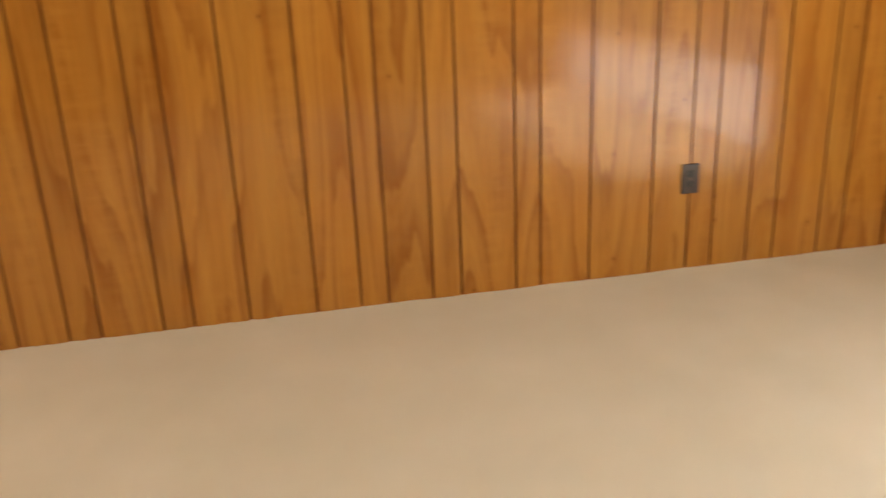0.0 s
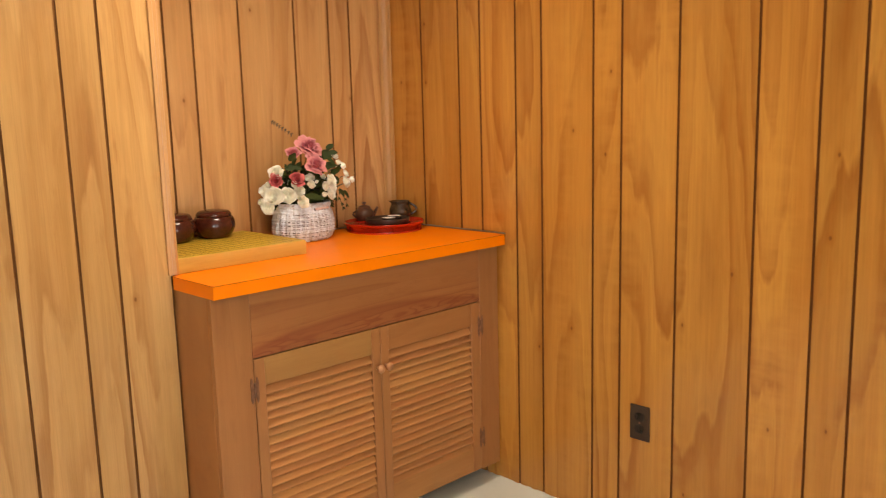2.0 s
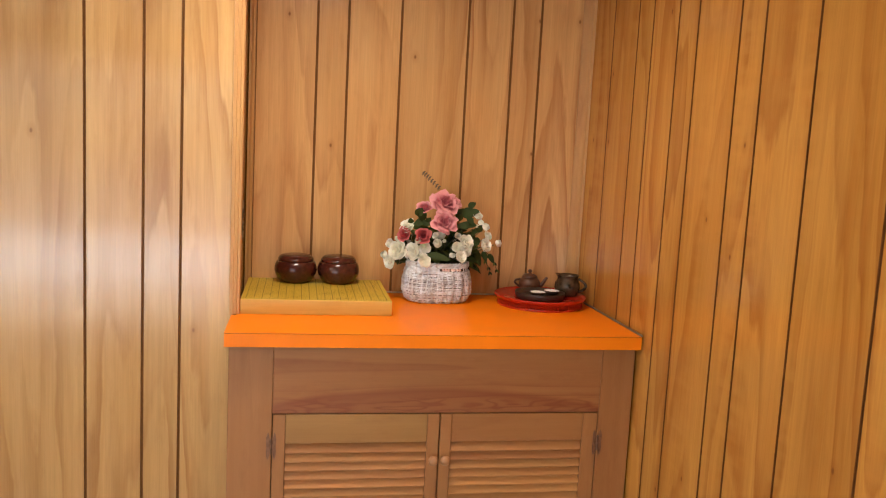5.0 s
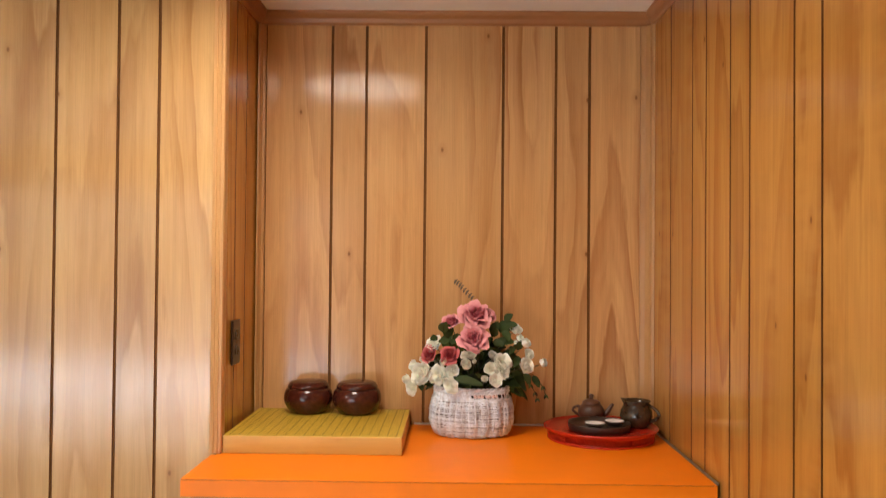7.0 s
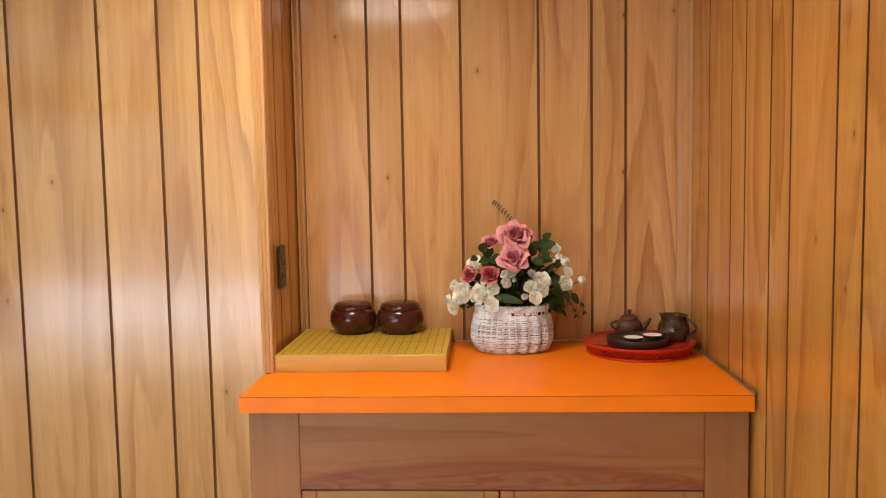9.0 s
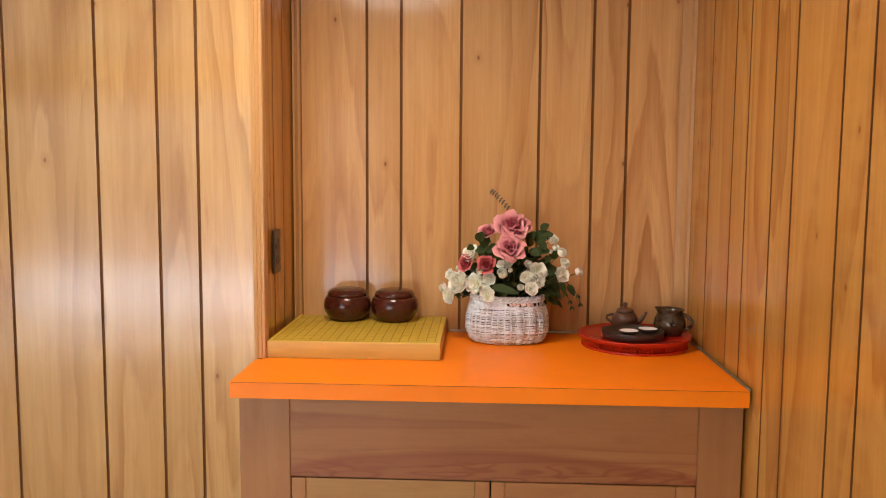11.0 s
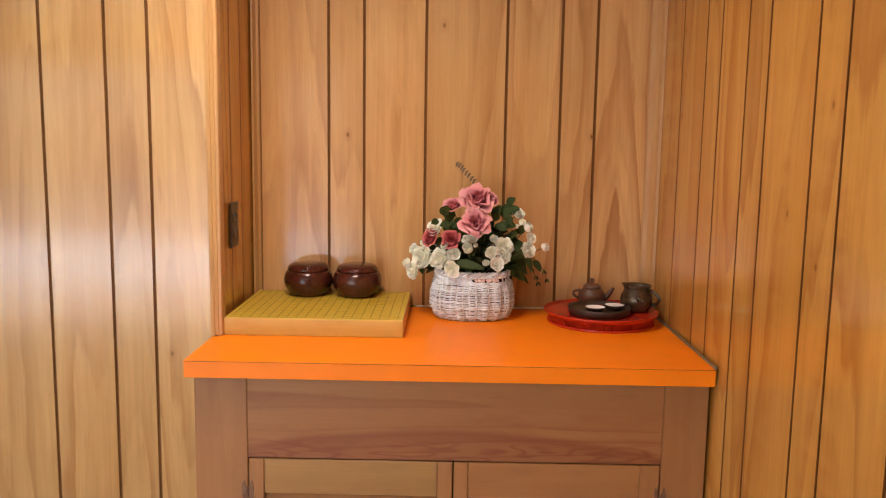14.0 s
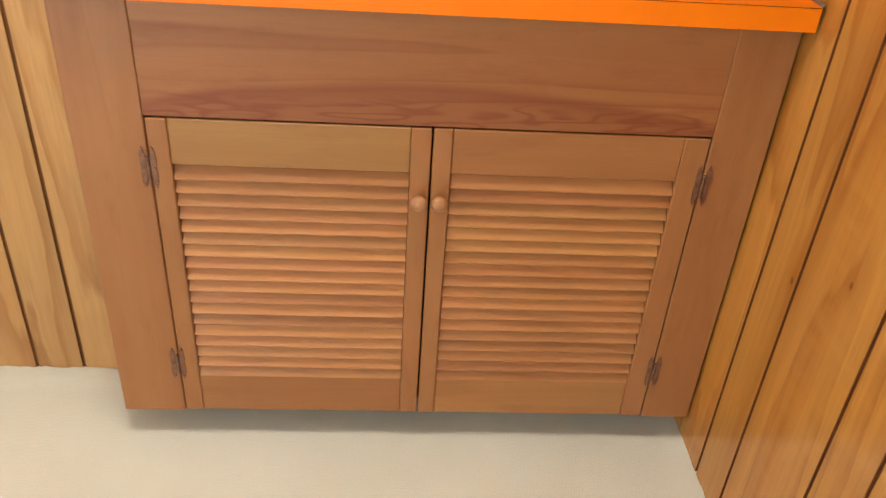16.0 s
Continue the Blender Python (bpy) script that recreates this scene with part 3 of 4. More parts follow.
def ceiling_lamp(x, y, z, wide):
    c = thing("ceiling_lamp", (x, y, z), "one of two unseen round flush lamps with warm white diffusers: ceiling lamp and added fill", "lamp", "ceiling lamps")
    bm = bmesh.new()
    lathe(bm, [(0.205, 0.0), (0.205, -0.012), (0.198, -0.018), (0.180, -0.018), (0.180, 0.0)], 36)
    part("rim", bm, LAMP_RIM, c, smooth=True)
    bm = bmesh.new()
    lathe(bm, [(0.180, -0.010), (0.0, -0.010)], 36)
    part("diffuser", bm, DIFFUSER, c)
    c.scale = (wide / 0.36, wide / 0.36, 1.0)


DIFFUSER = emitter()
# the second fixture is made up to carry the fill lamp
for lx, ly, lz, _, wide in LAMPS:
    ceiling_lamp(lx, ly, lz + 0.025, wide)


# ---- cabinet under the counter ----
FACE, CB, CT = -0.752, 0.065, 0.877


def cabinet():
    c = thing("cabinet", (-0.56, FACE, 0.0), "built-in brown stained wooden cabinet with two closed louvred doors", "cabinet")
    ox, oy = -0.56, FACE

    def bx(name, x0, x1, y0, y1, z0, z1, mat, bevel=0.0015, label="", parent=c):
        cx, cz = (x0 + x1) / 2, (z0 + z1) / 2
        bm = box_bm(x0 - cx, x1 - cx, y0 - oy, y1 - oy, z0 - cz, z1 - cz, bevel=bevel)
        return part(name, bm, mat, parent, label, loc=(cx - (ox if parent is c else 0), 0, cz))

    bx("stile", -1.130, -1.015, FACE, FACE + 0.019, CB, CT, CABINET)
    bx("stile", -0.106, -0.010, FACE, FACE + 0.019, CB, CT, CABINET)
    bx("top_rail", -1.0145, -0.1065, FACE, FACE + 0.019, 0.687, CT, RAIL, label="flat wood rail with flowing reddish grain")
    bx("side_panel", -1.1295, -1.110, FACE + 0.0195, WEST + 0.10, CB, CT, CABINET)
    # solid near-black block stands in for the shaded hollow behind the louvres
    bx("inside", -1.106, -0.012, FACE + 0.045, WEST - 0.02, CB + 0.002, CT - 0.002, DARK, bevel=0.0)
    # unseen plinth, added; its near-black stands in for shade under the cabinet
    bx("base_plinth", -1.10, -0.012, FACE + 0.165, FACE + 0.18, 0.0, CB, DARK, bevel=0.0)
    return c


cab = cabinet()


def louvre_door(x0, x1, stile_l, stile_r, handed):
    """A door with its own Empty at the foot, hung in the face frame."""
    z0, z1, th = CB + 0.004, 0.684, 0.019
    d = thing("cabinet_door", (0, 0, 0), "")
    d.parent = cab
    d.location = ((x0 + x1) / 2 + 0.56, 0.0, z0)
    w, h = (x1 - x0) / 2, z1 - z0
    lo, hi = 0.157 - z0, 0.604 - z0
    y0 = -0.001

    def bar(name, a, b, c0, c1, mat, yy=y0):
        cx, cz = (a + b) / 2, (c0 + c1) / 2
        return part(name, box_bm(a - cx, b - cx, yy, yy + th, c0 - cz, c1 - cz, bevel=0.0018), mat, d, loc=(cx, 0, cz))

    bar("door_stile", -w, -w + stile_l, 0.0, h, CABINET)
    bar("door_stile", w - stile_r, w, 0.0, h, CABINET)
    bar("door_rail", -w + stile_l + 0.0004, w - stile_r - 0.0004, hi, h, OLIVE if handed == "l" else CABINET_X, y0 + 0.0012)
    bar("door_rail", -w + stile_l + 0.0004, w - stile_r - 0.0004, 0.0, lo, CABINET_X, y0 + 0.0012)
    n = 18
    pitch = (hi - lo) / n
    half = (2 * w - stile_l - stile_r) / 2 - 0.001
    mid = (stile_l - stile_r) / 2
    # one slat: tilted, rounded front edge, lower edge towards the room
    bm = bmesh.new()
    tilt = radians(57)
    prof = []
    L, T = 0.036, 0.0058
    for k in range(7):
        a = math.pi / 2 + math.pi * k / 6
        prof.append((-L / 2 + T / 2 * math.cos(a), T / 2 * math.sin(a)))
    for k in range(3):
        a = -math.pi / 2 + math.pi * k / 2
        prof.append((L / 2 + T / 2 * math.cos(a), T / 2 * math.sin(a)))
    rows = []
    for x in (-half, half):
        rows.append([bm.verts.new((x, u * math.cos(tilt) - v * math.sin(tilt), u * math.sin(tilt) + v * math.cos(tilt))) for u, v in prof])
    m = len(prof)
    for k in range(m):
        bm.faces.new((rows[0][k], rows[0][(k + 1) % m], rows[1][(k + 1) % m], rows[1][k]))
    bm.faces.new(list(reversed(rows[0])))
    bm.faces.new(rows[1])
    bmesh.ops.recalc_face_normals(bm, faces=bm.faces)
    first = part("slat", bm, SLAT, d, smooth=False, loc=(mid, y0 + 0.0145, lo + pitch * 0.55))
    for k in range(1, n):
        ob = new("slat", first.data)
        ob.parent = d
        ob.location = (mid, y0 + 0.0145, lo + pitch * (k + 0.55))
    # turned knob
    bm = bmesh.new()
    lathe(bm, [(0.0, 0.0), (0.006, 0.0), (0.0065, 0.008), (0.010, 0.012), (0.0135, 0.018), (0.0135, 0.022), (0.010, 0.027), (0.005, 0.029), (0.0, 0.0295)], 24)
    bmesh.ops.rotate(bm, verts=bm.verts, cent=(0, 0, 0), matrix=Matrix.Rotation(radians(90), 3, "X"))
    part("knob", bm, KNOB, d, "small turned wooden knob", smooth=True, loc=((w - 0.016) if handed == "l" else (-w + 0.014), y0, 0.558 - z0))
    # two butterfly hinges, each with two leaves and a pin
    hx = -w - 0.003 if handed == "l" else w + 0.003
    for hz in (0.598, 0.187):
        hb = bmesh.new()
        for sgn in (-1, 1):
            pts = [(0.0036, -0.018), (0.0046, -0.026), (0.0062, -0.033), (0.0086, -0.038), (0.0112, -0.033), (0.0126, -0.026), (0.0132, -0.012), (0.0122, 0.0), (0.0132, 0.012), (0.0126, 0.026), (0.0112, 0.033), (0.0086, 0.038), (0.0062, 0.033), (0.0046, 0.026), (0.0036, 0.018)]
            low = [hb.verts.new((sgn * x, 0.0, z)) for x, z in pts]
            top = [hb.verts.new((sgn * (x if x > 0.004 else 0.0036), -0.0022, z * 0.97)) for x, z in pts]
            q = len(pts)
            for k in range(q):
                hb.faces.new((low[k], low[(k + 1) % q], top[(k + 1) % q], top[k]))
            hb.faces.new(top)
            for sz in (-0.030, 0.0, 0.030):
                sx = 0.0086
                lathe(hb, [(0.0022, 0.0), (0.0019, 0.001), (0.0, 0.0014)], 8, (sgn * sx, sz, 0.0022))
                for v in hb.verts[-17:]:
                    v.co = Vector((v.co.x, -v.co.z, v.co.y))
        tube(hb, [(0, -0.002, -0.021), (0, -0.002, 0.021)], 0.0028, 8)
        bmesh.ops.recalc_face_normals(hb, faces=hb.faces)
        part("hinge", hb, BRASS, d, "worn copper-coloured butterfly hinge", loc=(hx, y0, hz - z0))
    return d


louvre_door(-1.0125, -0.5636, 0.033, 0.033, "l")
louvre_door(-0.5604, -0.1085, 0.031, 0.042, "r")


# ---- orange countertop ----
def countertop():
    c = thing("countertop", (-0.56, -0.49, 0.877), "bright orange laminate countertop with square edges on the cabinet", "countertop")
    front, left, right = -0.790, -1.139, -0.011
    o = Vector((0.56, 0.49, -0.877))

    def slab(name, mat, pts, z0, z1, label=""):
        bm = bmesh.new()
        low = [bm.verts.new(Vector((x, y, z0)) + o) for x, y in pts]
        top = [bm.verts.new(Vector((x, y, z1)) + o) for x, y in pts]
        n = len(pts)
        for k in range(n):
            bm.faces.new((low[k], low[(k + 1) % n], top[(k + 1) % n], top[k]))
        bm.faces.new(list(reversed(low)))
        bm.faces.new(top)
        bmesh.ops.recalc_face_normals(bm, faces=bm.faces)
        return part(name, bm, mat, c, label)

    inx, back = NICHE_X + PO + 0.001, BACK - PO - 0.004
    outline = lambda e: [(left + e, front + e), (right, front + e), (right, back), (inx, back), (inx, WEST - 0.017), (left + e, WEST - 0.017)]
    slab("core", LAM_SEAM, outline(0.0016), 0.8775, 0.9124)
    slab("top_sheet", LAMINATE, outline(0.0), 0.9128, 0.914)
    slab("front_band", LAMINATE, [(left, front), (right, front), (right, front + 0.0014), (left, front + 0.0014)], 0.877, 0.9116)
    slab("end_band", LAMINATE, [(left, front + 0.0018), (left + 0.0014, front + 0.0018), (left + 0.0014, WEST - 0.017), (left, WEST - 0.017)], 0.877, 0.9116)
    return c


countertop()


def edging(name, x0, x1, y0, y1):
    bm = box_bm(x0, x1, y0, y1, 0.9145, 0.9195, bevel=0.0015, segs=2)
    return tagged(part(name, bm, STRIP), "thin dull aluminium edging strip behind the countertop", kind="structure")


edging("counter_trim", -0.676, -0.036, BACK - PO - 0.008, BACK - PO)
tagged(part("counter_trim_2", box_bm(-0.0140, -PO - 0.004, -0.7905, BACK - 0.04, 0.9142, 0.9200, bevel=0.0012), STRIP_DULL), "narrow tarnished metal strip between countertop and wall", kind="structure")


# ---- wall plates ----
def outlet(m):
    o = thing("wall_outlet", (0, 0, 0), "dark brown plastic duplex outlet on the wood panelling", "outlet", "wall outlets")
    w, h = 0.035, 0.057
    bm = box_bm(-w, w, -0.006, 0.0, -h, h, bevel=0.003, segs=2)
    part("cover_plate", bm, PLATE, o)
    for z in (-0.0195, 0.0195):
        bm = bmesh.new()
        prof = [(0.017 * math.cos(a) , max(-0.0135, min(0.0135, 0.0175 * math.sin(a)))) for a in [2 * math.pi * k / 24 for k in range(24)]]
        low = [bm.verts.new((x, -0.005, z + y)) for x, y in prof]
        top = [bm.verts.new((x * 0.96, -0.0078, z + y * 0.96)) for x, y in prof]
        for k in range(24):
            bm.faces.new((low[k], low[(k + 1) % 24], top[(k + 1) % 24], top[k]))
        bm.faces.new(top)
        bmesh.ops.recalc_face_normals(bm, faces=bm.faces)
        r = part("receptacle", bm, SOCKET, o)
        bm = bmesh.new()
        for x in (-0.0064, 0.0064):
            add_box(bm, x - 0.001, x + 0.001, -0.0081, -0.007, z + 0.001, z + 0.009)
        add_box(bm, -0.0022, 0.0022, -0.0081, -0.007, z - 0.009, z - 0.005)
        part("slot", bm, SLOT, r)
    bm = bmesh.new()
    lathe(bm, [(0.003, 0.0), (0.0026, 0.0012), (0.0, 0.0016)], 10)
    bmesh.ops.rotate(bm, verts=bm.verts, cent=(0, 0, 0), matrix=Matrix.Rotation(radians(90), 3, "X"))
    part("screw", bm, BRASS, o, loc=(0, -0.006, 0))
    o.matrix_world = m
    return o


first_outlet = outlet(pose(-PROUD, -1.337, 0.362, 0, 0, -90))
copy_thing(first_outlet, pose(-PROUD, -4.345, 0.358, 0, 0, -90))
niche_outlet = copy_thing(first_outlet, pose(NICHE_X + PROUD, -0.417, 1.166, 0, 0, 90))
tagged(niche_outlet, "dark brown plastic outlet inside the alcove wall")


# ---- board and bowls ----
def game_board():
    x0, x1, y0, y1, z0, z1 = -1.116, -0.686, -0.560, -0.1885, 0.914, 0.9575
    cx, cy = (x0 + x1) / 2, (y0 + y1) / 2
    b = thing("game_board", (cx, cy, z0), "thick yellow wooden board game board with a dark line grid", "game board")
    w, d, h = (x1 - x0) / 2, (y1 - y0) / 2, z1 - z0
    part("block", box_bm(-w, w, -d, d, 0.0, h - 0.0006, bevel=0.0022, segs=2), BOARD_SIDE, b)
    part("top_face", box_bm(-w + 0.0022, w - 0.0022, -d + 0.0022, d - 0.0022, h - 0.004, h), BOARD, b)
    bm = bmesh.new()
    for k in range(19):
        x = -w + 0.014 + (2 * w - 0.028) * k / 18
        add_box(bm, x - 0.0006, x + 0.0006, -d + 0.012, d - 0.012, h - 0.001, h + 0.0003)
    for k in range(19):
        y = -d + 0.012 + (2 * d - 0.024) * k / 18
        add_box(bm, -w + 0.014, w - 0.014, y - 0.00022, y + 0.00022, h - 0.001, h + 0.00025)
    tagged(part("line_grid", bm, LINE, b), kind="stuff")
    return b


game_board()


def stone_bowl():
    b = thing("lidded_bowl", (0, 0, 0), "round glossy dark brown lacquered lidded bowl on the game board", "bowl", "lidded bowls")
    bm = bmesh.new()
    lathe(bm, [(0.0, 0.0), (0.040, 0.0), (0.044, 0.002), (0.052, 0.012), (0.0595, 0.027), (0.0618, 0.037), (0.0612, 0.047), (0.0592, 0.0560), (0.0560, 0.0630), (0.0530, 0.0662), (0.0470, 0.0664), (0.0, 0.064)], 48)
    part("body", bm, LACQUER, b, smooth=True)
    bm = bmesh.new()
    lathe(bm, [(0.0480, 0.0665), (0.0512, 0.0668), (0.0520, 0.0680), (0.0518, 0.0728), (0.0508, 0.0748), (0.0494, 0.0756), (0.0475, 0.0795), (0.0420, 0.0830), (0.0280, 0.0858), (0.0, 0.0868)], 48)
    part("lid", bm, LACQUER, b, smooth=True)
    return b


bowl = stone_bowl()
bowl.scale = (1.09, 1.09, 1.05)
bowl.location = (-0.9655, -0.250, 0.9573)
copy_thing(bowl, pose(-0.830, -0.257, 0.9573, 0, 0, 40))


# ---- wicker basket ----
def basket():
    cx, cy, z0 = -0.5155, -0.306, 0.914
    b = thing("wicker_basket", (cx, cy, z0), "whitewashed woven wicker basket with a beaded band, full of flowers", "basket")
    H, asp, stakes = 0.132, 0.70, 40

    def radius(t):
        pts = [(0.0, 0.090), (0.08, 0.100), (0.28, 0.1090), (0.5, 0.1085), (0.68, 0.1035), (0.80, 0.0985), (1.0, 0.0955)]
        for (a, r), (c, q) in zip(pts, pts[1:]):
            if t <= c:
                f = (t - a) / (c - a)
                return r + (q - r) * f * f * (3 - 2 * f)
        return pts[-1][1]

    def spot(a, t, out=0.0):
        p = 2.35
        k = (radius(t) + out) * (abs(math.cos(a)) ** p + abs(math.sin(a)) ** p) ** (-1 / p)
        return k * math.cos(a), asp * k * math.sin(a)

    rng = random.Random(5)
    # strands in and out of the stakes, row by row
    bm = bmesh.new()
    rows = 24
    for j in range(rows):
        t = 0.005 + j / (rows - 1) * 0.745
        pts = []
        sway, tw = rng.uniform(0, 6.28), rng.uniform(0.0005, 0.0011)
        for i in range(160):
            a = 2 * math.pi * i / 160
            x, y = spot(a, t, 0.0044 * math.cos(a * stakes / 2 + 0.35 * math.sin(j * 1.3)) + (0.0007 if j % 2 else -0.0004) + rng.uniform(-0.0005, 0.0005))
            pts.append((x, y, 0.0035 + t * H + tw * math.sin(3 * a + sway) + rng.uniform(-0.0003, 0.0003)))
        tube(bm, pts, rng.uniform(0.0017, 0.0022), 5, closed=True)
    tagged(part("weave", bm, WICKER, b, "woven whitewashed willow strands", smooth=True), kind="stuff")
    bm = bmesh.new()
    for i in range(stakes):
        a = 2 * math.pi * (i + 0.5) / stakes
        pts = [(*spot(a + 0.01 * math.sin(5 * k + i), k / 8, -0.0008), 0.002 + k / 8 * (H - 0.004)) for k in range(9)]
        tube(bm, pts, 0.0023, 6)
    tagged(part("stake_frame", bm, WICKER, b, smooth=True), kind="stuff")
    # thick braided rim above the open band
    bm = bmesh.new()
    for lvl, wide in ((0.915, 0.0026), (0.965, 0.0030)):
        for ph in range(3):
            pts = []
            for i in range(170):
                a = 2 * math.pi * i / 170
                q = 17 * a + ph * 2.094 + lvl * 9
                x, y = spot(a, lvl, 0.0008 + 0.0036 * math.cos(q))
                pts.append((x, y, lvl * H + 0.0036 * math.sin(q) + 0.001 * math.sin(2 * a + 1)))
            tube(bm, pts, wide, 5, closed=True)
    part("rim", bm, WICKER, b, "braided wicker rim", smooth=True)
    bm = bmesh.new()
    for lvl in (0.765, 0.785):
        for ph in range(2):
            pts = []
            for i in range(170):
                a = 2 * math.pi * i / 170
                x, y = spot(a, lvl, 0.0010 + 0.0020 * math.cos(23 * a + ph * 3.14))
                pts.append((x, y, lvl * H + 0.0016 * math.sin(23 * a + ph * 3.14)))
            tube(bm, pts, 0.0021, 5, closed=True)
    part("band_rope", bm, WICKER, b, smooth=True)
    # the open band is wrapped shut over most of its length
    bm = bmesh.new()
    for lvl in (0.805, 0.826, 0.847, 0.868, 0.889):
        lift = rng.uniform(-0.05, 0.05)
        pts = []
        for i in range(120):
            a = radians(-262 + lift * 40) + radians(170) * i / 119
            pts.append((*spot(a, lvl, 0.0016 + 0.0022 * math.cos(11 * a + 25 * lvl)), lvl * H + 0.0009 * math.sin(7 * a + 30 * lvl)))
        tube(bm, pts, rng.uniform(0.0019, 0.0024), 5)
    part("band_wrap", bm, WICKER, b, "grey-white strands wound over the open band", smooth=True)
    for deg, w in ((-85, 0.0052), (-79.5, 0.0056), (-74.5, 0.0050), (-66, 0.0085), (-57.5, 0.0050), (-53, 0.0048)):
        a = radians(deg)
        bm = bmesh.new()
        bmesh.ops.create_uvsphere(bm, u_segments=12, v_segments=8, radius=1.0)
        bmesh.ops.scale(bm, vec=(w, 0.0045, 0.0050), verts=bm.verts)
        part("bead", bm, BEAD, b, "pale pink wooden bead", smooth=True, loc=(*spot(a, 0.845, 0.001), 0.845 * H))
    # closed dark core behind the strands, added so the gaps read as shade
    bm = bmesh.new()
    rings = [[bm.verts.new((*spot(2 * math.pi * i / 48, t, -0.0055), t * H + 0.002)) for i in range(48)] for t in (0.0, 0.1, 0.3, 0.5, 0.7, 0.85, 0.95)]
    for u, v in zip(rings, rings[1:]):
        for i in range(48):
            bm.faces.new((u[i], u[(i + 1) % 48], v[(i + 1) % 48], v[i]))
    bm.faces.new(rings[-1])
    bm.faces.new(list(reversed(rings[0])))
    part("lining", bm, WICKER_IN, b, smooth=False)
    return b


basket()


# ---- flowers ----
def whorl(bm, blush, centre, axis, R, layers, ruffle, rng):
    """Cupped, overlapping petals; a layer is (count, radius, height, lean, curl, base)."""
    axis = Vector(axis).normalized()
    side = axis.cross(Vector((0.3, 0.2, 1.0))).normalized()
    other = axis.cross(side)
    NV, NS = 7, 6
    turn = rng.uniform(0, 6.28)
    for li, (n, rad, high, lean, curl, base) in enumerate(layers):
        deep = li / max(1, len(layers) - 1)
        turn += 0.9
        for i in range(n):
            mid = turn + 2 * math.pi * i / n + rng.uniform(-0.18, 0.18)
            half = math.pi / n * (1.55 if n > 2 else 1.25)
            k, ph = rng.uniform(0.88, 1.12), rng.uniform(0, 6.28)
            tip = rng.uniform(0.10, 0.28)
            rows = []
            for v in range(NV + 1):
                q = v / NV
                row = []
                for sidx in range(NS + 1):
                    u = -1 + 2 * sidx / NS
                    reach = 1 - tip * abs(u) ** 2.4
                    qq = q * reach
                    # out along the bottom, up the cup, then over at the lip
                    r = rad * math.sin(min(1.0, qq / 0.42) * math.pi / 2) ** 0.8
                    r += math.sin(lean) * high * max(0.0, qq - 0.3) + curl * max(0.0, qq - 0.74) ** 1.3 * 2.6 * high
                    h = base + high * (max(0.0, qq - 0.10) ** 1.15) * math.cos(lean) - curl * max(0.0, qq - 0.80) ** 1.5 * 2.6 * high
                    r *= R * k * (1 + 0.10 * u * (1 - 0.5 * deep))
                    h *= R * k
                    r += ruffle * R * q * q * math.sin(4.2 * u + ph)
                    h += ruffle * R * q * q * math.cos(5.1 * u + ph)
                    narrow = math.sin(math.pi / 2 * min(1.0, 0.25 + 1.6 * q)) * (1 - 0.30 * max(0.0, q - 0.6) / 0.4 * abs(u))
                    a = mid + u * half * narrow
                    vert = bm.verts.new(Vector(centre) + axis * h + (side * math.cos(a) + other * math.sin(a)) * max(0.0003, r))
                    vert[blush] = max(0.0, min(1.0, 0.05 + 0.28 * deep + 0.75 * max(0.0, q - 0.45) ** 1.2 + rng.uniform(-0.03, 0.03)))
                    row.append(vert)
                rows.append(row)
            for a0, b0 in zip(rows, rows[1:]):
                for sidx in range(NS):
                    bm.faces.new((a0[sidx], a0[sidx + 1], b0[sidx + 1], b0[sidx]))


STYLES = {
    "rose": ([(2, 0.10, 0.74, 0.0, 0.1, 0.10), (3, 0.22, 0.74, 0.05, 0.25, 0.06), (4, 0.38, 0.72, 0.14, 0.5, 0.02), (4, 0.55, 0.72, 0.35, 0.8, -0.06), (5, 0.66, 0.64, 0.70, 0.9, -0.16)], 0.14),
    "half": ([(2, 0.14, 1.0, 0.0, 0.1, 0.05), (3, 0.32, 1.0, 0.02, 0.2, 0.0), (4, 0.52, 0.95, 0.10, 0.45, -0.05), (5, 0.68, 0.80, 0.35, 0.7, -0.15)], 0.07),
    "ruffle": ([(3, 0.26, 0.62, -0.05, 0.1, 0.15), (4, 0.50, 0.72, 0.02, 0.3, 0.02), (5, 0.74, 0.72, 0.18, 0.45, -0.12), (5, 0.86, 0.55, 0.55, 0.4, -0.22)], 0.075),
    "bud": ([(3, 0.52, 1.0, -0.28, 0.0, -0.1), (4, 0.78, 1.15, -0.26, 0.1, -0.2), (4, 0.86, 0.90, -0.12, 0.15, -0.3)], 0.02),
}


def bloom(name, parent, o, pos, axis, R, style, material, seed, label=""):
    bm = bmesh.new()
    blush = bm.verts.layers.float.new("blush")
    layers, ruffle = STYLES[style]
    c = Vector(pos) - Vector(axis).normalized() * R * 0.35 - o
    whorl(bm, blush, c, axis, R, layers, ruffle, random.Random(seed))
    return part(name, bm, material, parent, label, smooth=True)


